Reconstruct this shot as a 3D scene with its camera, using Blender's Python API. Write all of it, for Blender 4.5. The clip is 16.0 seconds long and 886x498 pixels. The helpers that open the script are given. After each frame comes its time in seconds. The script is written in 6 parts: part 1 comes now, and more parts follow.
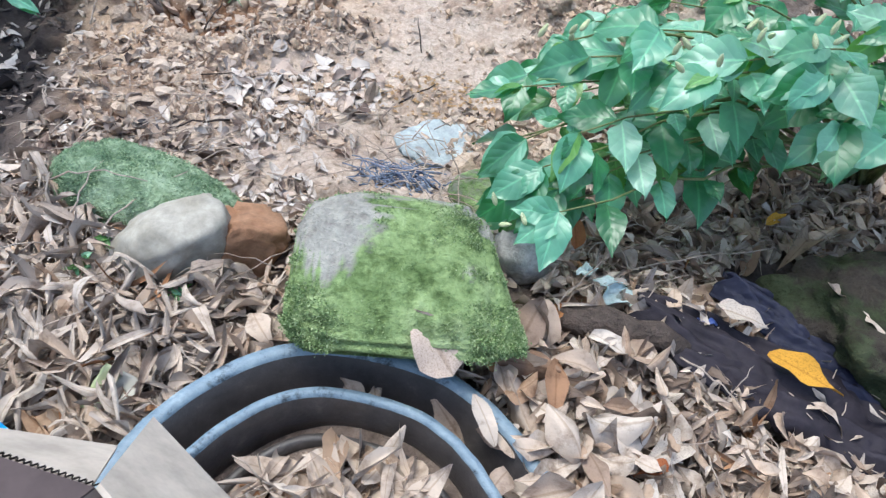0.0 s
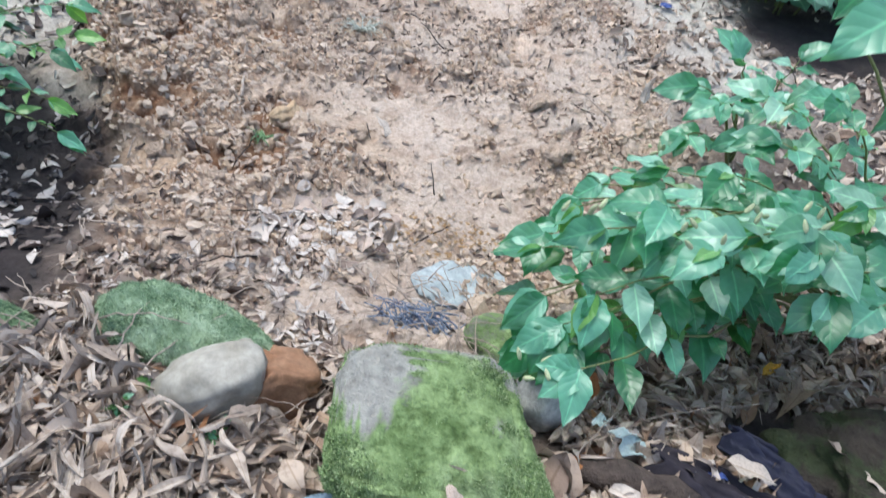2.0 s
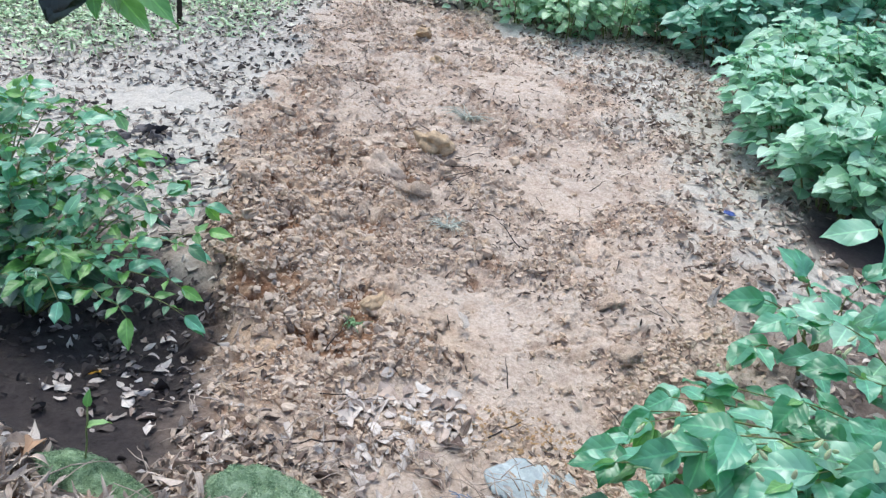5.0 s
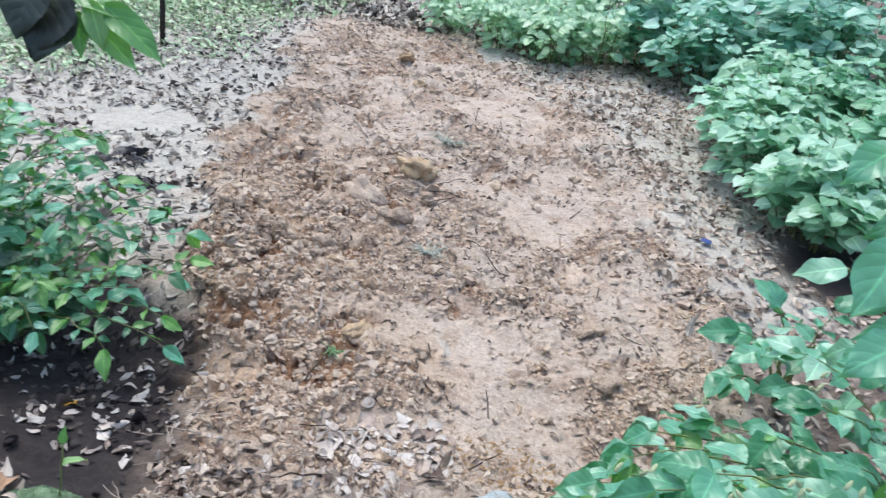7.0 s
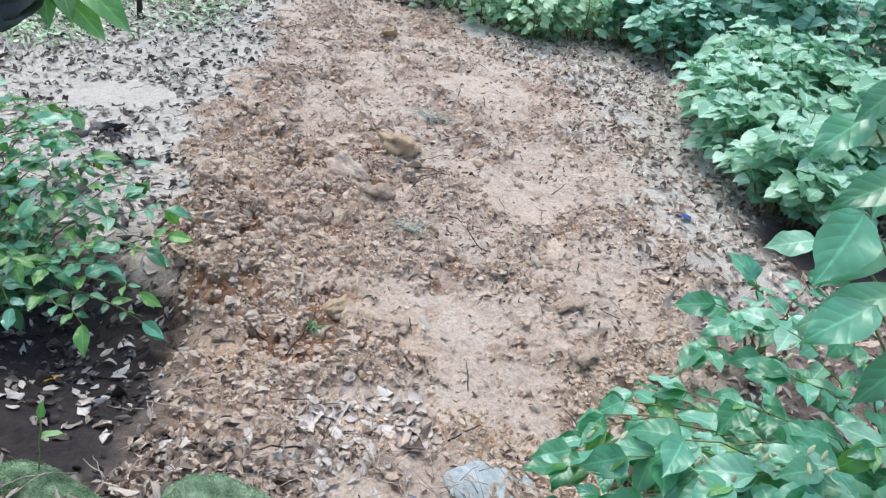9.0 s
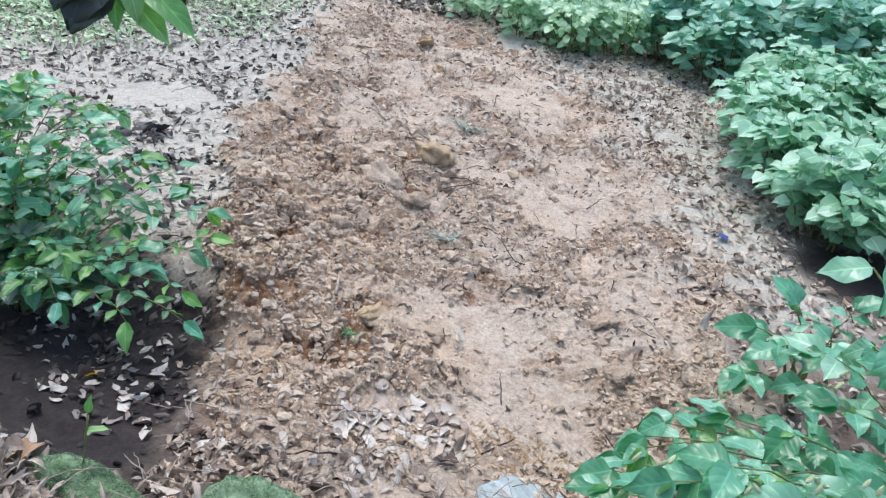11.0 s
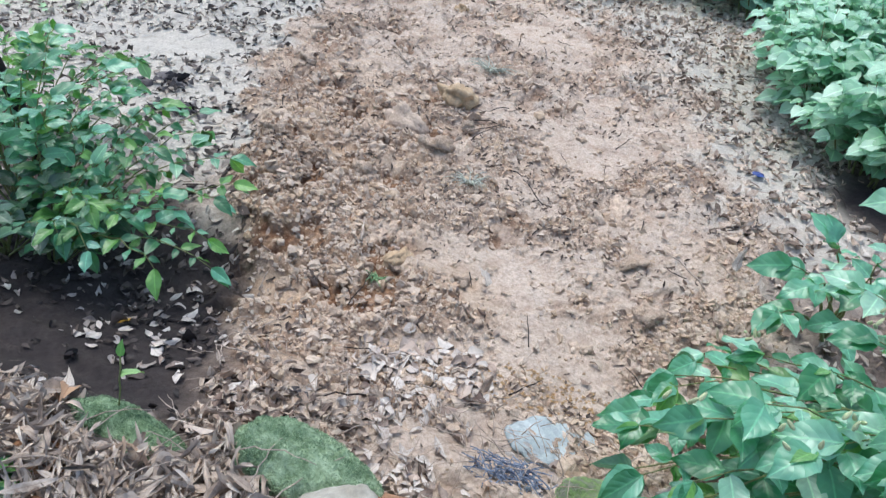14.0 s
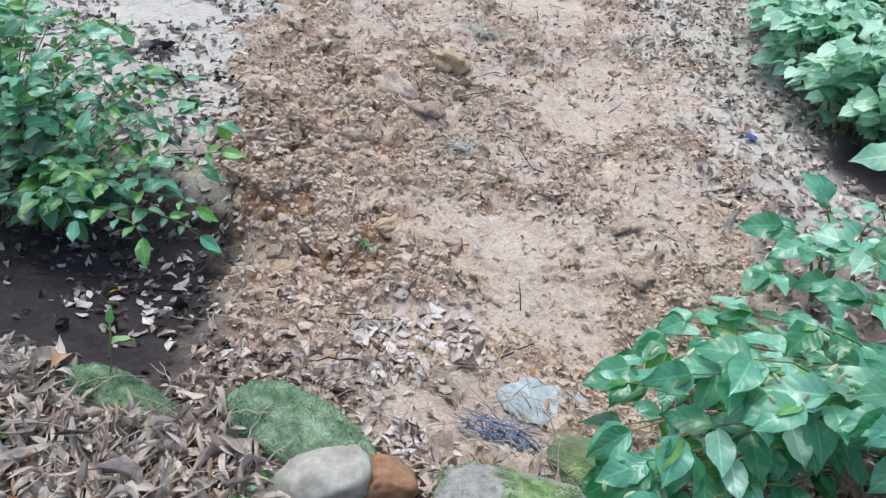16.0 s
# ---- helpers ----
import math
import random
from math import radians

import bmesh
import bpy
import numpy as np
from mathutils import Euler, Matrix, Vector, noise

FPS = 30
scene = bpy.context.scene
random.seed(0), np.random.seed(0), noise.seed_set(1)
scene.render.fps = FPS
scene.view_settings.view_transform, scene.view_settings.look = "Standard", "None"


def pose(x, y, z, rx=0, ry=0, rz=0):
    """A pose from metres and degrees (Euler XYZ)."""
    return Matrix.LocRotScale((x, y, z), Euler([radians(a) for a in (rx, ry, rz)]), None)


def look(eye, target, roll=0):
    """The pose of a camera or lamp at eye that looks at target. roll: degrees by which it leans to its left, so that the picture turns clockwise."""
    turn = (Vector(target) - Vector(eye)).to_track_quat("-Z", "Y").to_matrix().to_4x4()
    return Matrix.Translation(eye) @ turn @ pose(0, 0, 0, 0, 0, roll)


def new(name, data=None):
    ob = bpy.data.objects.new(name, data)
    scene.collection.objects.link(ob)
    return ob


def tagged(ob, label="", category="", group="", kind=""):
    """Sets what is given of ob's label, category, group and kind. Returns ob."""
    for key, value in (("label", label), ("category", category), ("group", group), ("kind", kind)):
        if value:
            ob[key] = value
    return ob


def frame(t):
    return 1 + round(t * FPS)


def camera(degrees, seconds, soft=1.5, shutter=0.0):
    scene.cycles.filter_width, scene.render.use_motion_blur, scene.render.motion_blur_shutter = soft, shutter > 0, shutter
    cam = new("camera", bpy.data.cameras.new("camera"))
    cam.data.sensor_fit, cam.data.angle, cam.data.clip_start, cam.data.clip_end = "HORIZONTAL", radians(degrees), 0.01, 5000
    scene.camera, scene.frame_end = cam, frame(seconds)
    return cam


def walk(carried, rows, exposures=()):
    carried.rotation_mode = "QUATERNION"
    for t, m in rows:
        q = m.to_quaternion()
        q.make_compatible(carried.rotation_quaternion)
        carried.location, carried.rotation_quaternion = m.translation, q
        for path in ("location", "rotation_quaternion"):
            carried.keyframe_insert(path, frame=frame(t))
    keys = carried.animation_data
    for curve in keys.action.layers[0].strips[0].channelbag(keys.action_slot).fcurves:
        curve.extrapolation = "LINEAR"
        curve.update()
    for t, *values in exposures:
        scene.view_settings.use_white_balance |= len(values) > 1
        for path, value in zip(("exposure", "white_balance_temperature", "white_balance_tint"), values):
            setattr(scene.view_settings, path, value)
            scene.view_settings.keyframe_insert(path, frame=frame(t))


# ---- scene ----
cam = camera(70.0, 16.0, 1.3, 0.5)
PATH = [
    (0, (-0.045, 0.467, 0.838), (-0.067, 1.81, -0.644), 10.0),
    (0.5, (-0.064, 0.456, 0.846), (-0.099, 1.836, -0.602), 10.8),
    (1, (-0.075, 0.453, 0.879), (-0.094, 1.93, -0.47), 13.2),
    (1.5, (-0.1, 0.455, 0.897), (-0.162, 1.939, -0.443), 11.9),
    (2, (-0.128, 0.45, 0.922), (-0.158, 2.03, -0.305), 11.8),
    (2.5, (-0.158, 0.445, 0.935), (-0.209, 2.066, -0.237), 11.3),
    (3, (-0.189, 0.444, 0.938), (-0.389, 2.056, -0.229), 11.0),
    (3.5, (-0.176, 0.424, 0.964), (-0.404, 2.103, -0.099), 9.5),
    (4, (-0.168, 0.391, 1.003), (-0.441, 2.162, 0.115), 10.0),
    (6.5, (-0.204, 0.362, 1.082), (-0.585, 2.16, 0.294), 9.5),
    (7, (-0.189, 0.37, 1.089), (-0.483, 2.195, 0.326), 11.2),
    (7.5, (-0.171, 0.369, 1.088), (-0.395, 2.202, 0.321), 11.8),
    (8, (-0.169, 0.341, 1.094), (-0.395, 2.166, 0.307), 12.3),
    (8.5, (-0.177, 0.361, 1.094), (-0.436, 2.166, 0.272), 12.5),
    (9, (-0.168, 0.364, 1.088), (-0.403, 2.174, 0.27), 11.7),
    (11.5, (-0.221, 0.352, 1.082), (-0.553, 2.152, 0.276), 12.7),
    (12, (-0.219, 0.346, 1.083), (-0.599, 2.131, 0.265), 11.1),
    (12.5, (-0.215, 0.347, 1.086), (-0.617, 2.124, 0.262), 10.5),
    (13, (-0.208, 0.352, 1.083), (-0.605, 2.123, 0.242), 10.1),
    (13.5, (-0.207, 0.367, 1.071), (-0.573, 2.117, 0.173), 10.5),
    (14, (-0.209, 0.376, 1.057), (-0.553, 2.094, 0.093), 11.2),
    (14.5, (-0.207, 0.377, 1.049), (-0.532, 2.076, 0.045), 11.0),
    (15, (-0.206, 0.375, 1.042), (-0.526, 2.062, 0.016), 11.6),
    (15.5, (-0.199, 0.376, 1.042), (-0.524, 2.06, 0.012), 10.7),
    (16, (-0.193, 0.376, 1.042), (-0.498, 2.058, 0.003), 10.9),
]
walk(cam, [(t, look(eye, target, roll)) for t, eye, target, roll in PATH], [(0, 0.64, 5950, 2), (1.5, 0.49, 5950, 2), (4, 0.44, 5950, 2), (8, 0.40, 5950, 2), (16, 0.36, 5950, 2)])

# ---- world, sun, exposure ----
world = bpy.data.worlds.new("sky")
scene.world = world
world.use_nodes = True
_wn = world.node_tree.nodes
_sky = _wn.new("ShaderNodeTexSky")
_sky.sky_type, _sky.sun_disc = "NISHITA", False
_sky.sun_elevation, _sky.sun_rotation = radians(73), radians(-66)
_sky.air_density, _sky.dust_density, _sky.ozone_density = 1.0, 4.0, 1.0
world.node_tree.links.new(_sky.outputs[0], _wn["Background"].inputs[0])
_wn["Background"].inputs[1].default_value = 0.215
sun = new("sun", bpy.data.lights.new("sun", "SUN"))
sun.data.energy, sun.data.angle, sun.data.color = 1.1, radians(18), (1.0, 0.97, 0.93)
sun.matrix_world = look((-1.32, 0.58, 4.7), (0, 0, 0))


# ---- numeric helpers ----
def lattice(ix, iy, k):
    n = (ix.astype(np.int64) * 374761393 + iy.astype(np.int64) * 668265263 + k * 974634777) & 0xFFFFFFFF
    n = ((n ^ (n >> 13)) * 1274126177) & 0xFFFFFFFF
    return ((n ^ (n >> 16)) & 0xFFFF) / 65535.0


def vnoise(x, y, k=0):
    """Smooth value noise, -1 to 1."""
    x, y = np.asarray(x, float), np.asarray(y, float)
    ix, iy = np.floor(x), np.floor(y)
    fx, fy = x - ix, y - iy
    fx, fy = fx * fx * (3 - 2 * fx), fy * fy * (3 - 2 * fy)
    a, b = lattice(ix, iy, k), lattice(ix + 1, iy, k)
    c, d = lattice(ix, iy + 1, k), lattice(ix + 1, iy + 1, k)
    return 2 * ((a * (1 - fx) + b * fx) * (1 - fy) + (c * (1 - fx) + d * fx) * fy) - 1


def rot2(x, y, a):
    return x * math.cos(a) - y * math.sin(a), x * math.sin(a) + y * math.cos(a)


def domes(x, y, k):
    """Rounded cells with creases between them and uneven heights, 0 to 1."""
    x, y = np.asarray(x, float), np.asarray(y, float)
    ix, iy = np.floor(x), np.floor(y)
    best = np.zeros_like(x)
    for dx in (-1, 0, 1):
        for dy in (-1, 0, 1):
            cx, cy = ix + dx, iy + dy
            px, py = cx + lattice(cx, cy, k), cy + lattice(cx, cy, k + 1)
            r = 0.45 + 0.5 * lattice(cx, cy, k + 2)
            d2 = ((x - px) ** 2 + (y - py) ** 2) / r ** 2
            best = np.maximum(best, np.sqrt(np.maximum(0, 1 - d2)) * (0.3 + 0.7 * lattice(cx, cy, k + 3)))
    return best


def sstep(e0, e1, x):
    t = np.clip((np.asarray(x, float) - e0) / (e1 - e0), 0, 1)
    return t * t * (3 - 2 * t)


# ---- the lie of the land ----
PATH_Y = [1.2, 1.45, 1.68, 2.04, 2.65, 3.56, 4.37, 5.76, 7.5]
PATH_L = [-0.62, -0.86, -1.05, -1.24, -1.64, -2.0, -2.22, -2.64, -3.0]
PATH_R = [0.12, 0.32, 0.45, 0.56, 0.46, 0.28, 0.13, -0.68, -1.9]


def dug(x, y):
    """1 where the soil is freshly dug, 0 where leaf litter lies."""
    x, y = np.asarray(x, float), np.asarray(y, float)
    w = 0.13 * vnoise(x * 4, y * 4, 7) + 0.09 * vnoise(x * 11, y * 11, 8)
    left, right = np.interp(y, PATH_Y, PATH_L), np.interp(y, PATH_Y, PATH_R)
    m = sstep(-0.10, 0.14, x - left + w) * sstep(-0.14, 0.2, right - x + 2 * w)
    return m * sstep(1.2, 1.3, y + 0.5 * w) * (1 - sstep(6.2, 6.9, y))


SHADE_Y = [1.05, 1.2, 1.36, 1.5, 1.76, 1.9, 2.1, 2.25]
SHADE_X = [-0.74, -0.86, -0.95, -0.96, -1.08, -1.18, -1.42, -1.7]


def bush_shade(x, y):
    """1 where shade under bush and shrubs is painted onto the ground."""
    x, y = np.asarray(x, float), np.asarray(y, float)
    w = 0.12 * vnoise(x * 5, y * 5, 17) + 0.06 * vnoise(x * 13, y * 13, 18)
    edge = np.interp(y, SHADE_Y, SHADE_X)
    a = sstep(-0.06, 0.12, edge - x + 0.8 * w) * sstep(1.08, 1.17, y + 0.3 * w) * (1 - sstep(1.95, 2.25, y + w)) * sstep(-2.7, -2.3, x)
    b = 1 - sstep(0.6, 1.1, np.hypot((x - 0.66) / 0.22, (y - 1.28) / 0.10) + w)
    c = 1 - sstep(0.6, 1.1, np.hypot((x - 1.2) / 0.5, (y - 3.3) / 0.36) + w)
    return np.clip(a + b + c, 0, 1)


def ochre(x, y):
    """1 where the dug soil is coarse ochre clay, on the bed's one side."""
    x, y = np.asarray(x, float), np.asarray(y, float)
    mid = 0.60 * np.interp(y, PATH_Y, PATH_L) + 0.40 * np.interp(y, PATH_Y, PATH_R)
    w = 0.55 * vnoise(x * 1.9, y * 1.9, 27) + 0.3 * vnoise(x * 5, y * 5, 28)
    return sstep(-0.3, 0.45, mid - x + w) * sstep(1.35, 1.75, y + 0.2 * w) * (1 - sstep(3.0, 3.9, y + 0.4 * w))


def pale(x, y):
    """1 where pale dusty earth shows between the weathered leaves."""
    x, y = np.asarray(x, float), np.asarray(y, float)
    return sstep(1.9, 2.4, y + 0.3 * vnoise(x * 3, y * 3, 33)) * np.maximum(sstep(-0.2, 0.5, 0.6 - x), sstep(2.3, 3.0, y) * (1 - sstep(0.8, 1.3, x)))


def lie(x, y):
    x, y = np.asarray(x, float), np.asarray(y, float)
    s = 0.17 * (np.minimum(y, 16) - 2.4) + 0.04 * (np.clip(x, -12, 12) + 1)
    bank = 0.07 * (1 - sstep(1.12, 1.32, y + 0.04 * vnoise(x * 6, y * 6, 40)))
    return 0.5 * (s + np.sqrt(s * s + 0.004)) - 0.016 + bank - 0.06 * np.exp(-(((y - 1.72) / 0.3) ** 2))


def blob(x, y, cx, cy, rx, ry):
    """1 inside a soft-edged ellipse."""
    return 1 - sstep(0.6, 1.15, np.hypot((x - cx) / rx, (y - cy) / ry) + 0.25 * vnoise(x * 9, y * 9, 19) + 0.12 * vnoise(x * 23, y * 23, 29))


SMOOTH = [(-0.36, 2.17, 0.30, 0.17), (-0.42, 1.77, 0.20, 0.07), (-0.10, 1.93, 0.24, 0.18), (-0.52, 1.42, 0.26, 0.08), (-0.22, 1.47, 0.16, 0.12), (-0.02, 2.63, 0.12, 0.10), (-0.98, 1.80, 0.14, 0.08), (-0.2, 3.2, 0.3, 0.25), (-0.75, 4.6, 0.4, 0.3), (-1.02, 3.05, 0.13, 0.10)]


def trodden(x, y):
    """1 where the dug soil is pressed smooth."""
    x, y = np.asarray(x, float), np.asarray(y, float)
    xr, yr = rot2(x, y, 0.5)
    m = 0.6 * sstep(0.1, 0.5, vnoise(xr * 2.6 + 5, yr * 3.4, 19) + 0.4 * vnoise(x * 8, y * 8, 20)) * (1 - 0.8 * ochre(x, y))
    for c in SMOOTH:
        m = np.maximum(m, blob(x, y, *c))
    return m


def ragged(x, y, scale, k):
    """Uneven noise with frayed outlines, about -1 to 1."""
    wx = x + (0.30 * vnoise(x * scale * 1.7, y * scale * 1.7, k + 1) + 0.16 * vnoise(x * scale * 4.5, y * scale * 4.5, k + 2)) / scale
    wy = y + (0.30 * vnoise(x * scale * 1.7, y * scale * 1.7, k + 3) + 0.16 * vnoise(x * scale * 4.5, y * scale * 4.5, k + 4)) / scale
    return 0.7 * vnoise(wx * scale, wy * scale, k) + 0.32 * vnoise(wx * scale * 2.3, wy * scale * 2.3, k + 5) + 0.12 * vnoise(x * scale * 6, y * scale * 6, k + 6)


def ledges(n, steps, edge=0.22):
    """Noise broken into flat steps with steep edges."""
    t = n * steps
    f = np.floor(t)
    return (f + sstep(0.0, edge, t - f)) / steps


def heaps(x, y):
    """1 where crumbled soil lies heaped, in clusters a hand or two across."""
    x, y = np.asarray(x, float), np.asarray(y, float)
    return sstep(0.0, 0.22, ragged(x, y, 5.0, 300) + 0.5 * ragged(x, y, 13.0, 320) - 0.03 + 0.38 * ochre(x, y)) * (1 - 0.95 * trodden(x, y))


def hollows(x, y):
    """1 where the dry crust has come away: sunken, and painted darker as shade."""
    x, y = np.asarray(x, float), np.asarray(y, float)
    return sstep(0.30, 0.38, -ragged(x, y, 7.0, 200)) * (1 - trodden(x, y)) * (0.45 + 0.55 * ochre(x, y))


def gap_shade(x, y):
    """1 where shade is painted as rust-brown soil: hollows, crumb gaps, the bank's face."""
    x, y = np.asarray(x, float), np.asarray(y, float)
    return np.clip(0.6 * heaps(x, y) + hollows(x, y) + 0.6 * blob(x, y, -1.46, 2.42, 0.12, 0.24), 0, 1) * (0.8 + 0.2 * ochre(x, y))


def relief_height(x, y):
    x, y = np.asarray(x, float), np.asarray(y, float)
    d, o, tr = dug(x, y), ochre(x, y), trodden(x, y)
    z = lie(x, y)
    xr, yr = rot2(x, y, 0.5)
    z = z + 0.014 * vnoise(xr * 3, yr * 3, 1) + 0.007 * vnoise(x * 9, y * 9, 2)
    rough = (0.95 + 0.25 * vnoise(x * 1.7 + 3, y * 1.7, 9)) * (1 - 0.85 * tr)
    # torn layers of clay, large to small
    layers = 0.028 * ledges(ragged(x, y, 7.0, 200), 3, 0.2) + 0.016 * ledges(ragged(x, y, 16.0, 220), 3, 0.3) + 0.004 * ragged(x, y, 34.0, 240)
    # rounded clods heaped on the clayey side
    wx = x + 0.035 * vnoise(x * 11, y * 11, 51) + 0.014 * vnoise(x * 38, y * 38, 53)
    wy = y + 0.035 * vnoise(x * 11, y * 11, 52) + 0.014 * vnoise(x * 38, y * 38, 54)
    clods = 0.040 * domes(wx * 6, wy * 7, 60) + 0.022 * domes(wx * 14, wy * 15, 66) + 0.012 * domes(wx * 30, wy * 32, 72)
    grit = 0.0035 * vnoise(xr * 70, yr * 70, 110) + 0.003 * vnoise(x * 150, y * 150, 111)
    z = z + d * (0.35 + 0.65 * rough) * grit + d * rough * (layers + (0.08 + 0.62 * o) * clods) + d * 0.012 * heaps(x, y) + (1 - d) * 0.006 * vnoise(x * 22, y * 22, 10)
    # hollows left between the clods
    px, py = x + 0.03 * vnoise(x * 20, y * 20, 121), y + 0.03 * vnoise(x * 20, y * 20, 122)
    pits = sstep(0.42, 0.55, vnoise(px * 7, py * 12, 120)) * (0.1 + 0.9 * o) * sstep(1.3, 1.5, y) * (1 - 0.8 * tr)
    z = z - d * 0.035 * pits - d * 0.02 * hollows(x, y)
    # the raised corner of the dug bed beside the litter, broken off steeply
    bank = np.exp(-(((x + 1.40) / 0.24) ** 2 + ((y - 2.46) / 0.32) ** 2)) + 0.6 * np.exp(-(((x + 1.12) / 0.16) ** 2 + ((y - 2.02) / 0.22) ** 2))
    z = z + d * bank * (0.07 + 0.6 * clods)
    return z - 0.02 * bush_shade(x, y)


def axis(parts):
    return np.unique(np.round(np.concatenate([np.arange(a, b, s) for a, b, s in parts]), 4))


GX = axis([(-60, -12, 6), (-12, -5, 0.5), (-5, -2.6, 0.05), (-2.6, -1.9, 0.014), (-1.9, 0.5, 0.0055), (0.5, 1.0, 0.014), (1.0, 3, 0.05), (3, 12, 0.5), (12, 61, 6)])
GY = axis([(-30, -4, 4), (-4, 0, 0.3), (0, 0.7, 0.03), (0.7, 1.2, 0.012), (1.2, 2.8, 0.0055), (2.8, 4.2, 0.009), (4.2, 7, 0.017), (7, 14, 0.3), (14, 81, 6)])
GRID_X, GRID_Y = np.meshgrid(GX, GY)
GRID_Z = relief_height(GRID_X.ravel(), GRID_Y.ravel()).reshape(GRID_X.shape)


def height(x, y):
    """Height of the ground's surface, between the points of its grid."""
    x, y = np.asarray(x, float), np.asarray(y, float)
    i = np.clip(np.searchsorted(GX, x) - 1, 0, len(GX) - 2)
    j = np.clip(np.searchsorted(GY, y) - 1, 0, len(GY) - 2)
    u, v = (x - GX[i]) / (GX[i + 1] - GX[i]), (y - GY[j]) / (GY[j + 1] - GY[j])
    return (GRID_Z[j, i] * (1 - u) + GRID_Z[j, i + 1] * u) * (1 - v) + (GRID_Z[j + 1, i] * (1 - u) + GRID_Z[j + 1, i + 1] * u) * v


def ground_z(x, y):
    return float(height(np.array([x]), np.array([y]))[0])


# ---- mesh helpers ----
def mesh_of(name, verts, faces, material, smooth=True, uv=None):
    me = bpy.data.meshes.new(name)
    me.from_pydata(np.asarray(verts, float).tolist(), [], [tuple(f) for f in np.asarray(faces).tolist()] if not isinstance(faces, list) else faces)
    if material:
        for m in material if isinstance(material, (list, tuple)) else [material]:
            me.materials.append(m)
    if smooth:
        me.polygons.foreach_set("use_smooth", np.ones(len(me.polygons), bool))
    if uv is not None:
        layer = me.uv_layers.new(name="UVMap")
        idx = np.zeros(len(me.loops), int)
        me.loops.foreach_get("vertex_index", idx)
        layer.data.foreach_set("uv", np.asarray(uv, float)[idx].ravel())
    me.update()
    return me


def bm_mesh(name, bm, material, smooth=True):
    me = bpy.data.meshes.new(name)
    bm.to_mesh(me)
    bm.free()
    for m in material if isinstance(material, (list, tuple)) else [material]:
        me.materials.append(m)
    if smooth:
        me.polygons.foreach_set("use_smooth", np.ones(len(me.polygons), bool))
    return me


def part(name, data, parent, label="", at=None):
    ob = new(name, data)
    ob.parent = parent
    if at is not None:
        ob.matrix_basis = at
    if label:
        ob["label"] = label
    return ob


def thing(name, label, category, at=(0, 0, 0), group="", kind="", data=None):
    ob = new(name, data)
    ob.location = at
    return tagged(ob, label, category, group, kind)


def tube(points, radii, sides=7):
    """Verts and faces of a tapering tube along points."""
    pts = [Vector(p) for p in points]
    verts, faces = [], []
    for i, p in enumerate(pts):
        d = (pts[min(i + 1, len(pts) - 1)] - pts[max(i - 1, 0)]).normalized()
        a = d.cross(Vector((0.31, 0.17, 1.0)) if abs(d.z) < 0.95 else Vector((1, 0.2, 0))).normalized()
        b = d.cross(a)
        for s in range(sides):
            t = 2 * math.pi * s / sides
            verts.append(p + (a * math.cos(t) + b * math.sin(t)) * radii[i])
    for i in range(len(pts) - 1):
        for s in range(sides):
            n = (s + 1) % sides
            faces.append((i * sides + s, i * sides + n, (i + 1) * sides + n, (i + 1) * sides + s))
    faces.append(tuple(range(sides))[::-1])
    faces.append(tuple(range((len(pts) - 1) * sides, len(pts) * sides)))
    return [tuple(v) for v in verts], faces


def arc(a, b, sag, n=8, wob=0.0, rng=random):
    """Points from a to b, bowed upwards by sag."""
    a, b = Vector(a), Vector(b)
    out = []
    for i in range(n + 1):
        t = i / n
        p = a.lerp(b, t) + Vector((0, 0, sag * 4 * t * (1 - t)))
        if 0 < i < n:
            p += Vector((rng.uniform(-wob, wob), rng.uniform(-wob, wob), rng.uniform(-wob, wob)))
        out.append(p)
    return out


# ---- materials ----
def material(name, rough=0.8, spec=0.3):
    m = bpy.data.materials.new(name)
    m.use_nodes = True
    nt = m.node_tree
    b = nt.nodes["Principled BSDF"]
    b.inputs["Roughness"].default_value = rough
    b.inputs["Specular IOR Level"].default_value = spec
    return m, nt, b


def nd(nt, kind, **kw):
    n = nt.nodes.new(kind)
    for k, v in kw.items():
        n.inputs[k.replace("_", " ")].default_value = v
    return n


def ramp(nt, src, stops, constant=False):
    r = nt.nodes.new("ShaderNodeValToRGB")
    if constant:
        r.color_ramp.interpolation = "CONSTANT"
    e = r.color_ramp.elements
    while len(e) < len(stops):
        e.new(0.5)
    for el, (pos, col) in zip(e, stops):
        el.position, el.color = pos, (*col, 1) if len(col) == 3 else col
    nt.links.new(src, r.inputs[0])
    return r.outputs[0]


def blend(nt, fac, a, b, mode="MIX"):
    m = nt.nodes.new("ShaderNodeMix")
    m.data_type, m.blend_type = "RGBA", mode
    for sock, v in ((m.inputs[0], fac), (m.inputs[6], a), (m.inputs[7], b)):
        if isinstance(v, (int, float)):
            sock.default_value = v
        elif isinstance(v, tuple):
            sock.default_value = (*v, 1)
        else:
            nt.links.new(v, sock)
    return m.outputs[2]


def noise_of(nt, scale, detail=4, rough=0.6, vec=None, out=0):
    n = nd(nt, "ShaderNodeTexNoise", Scale=scale, Detail=detail, Roughness=rough)
    if vec is not None:
        nt.links.new(vec, n.inputs["Vector"])
    return n.outputs[out]


def coord(nt, kind="Object"):
    return nt.nodes.new("ShaderNodeTexCoord").outputs[kind]


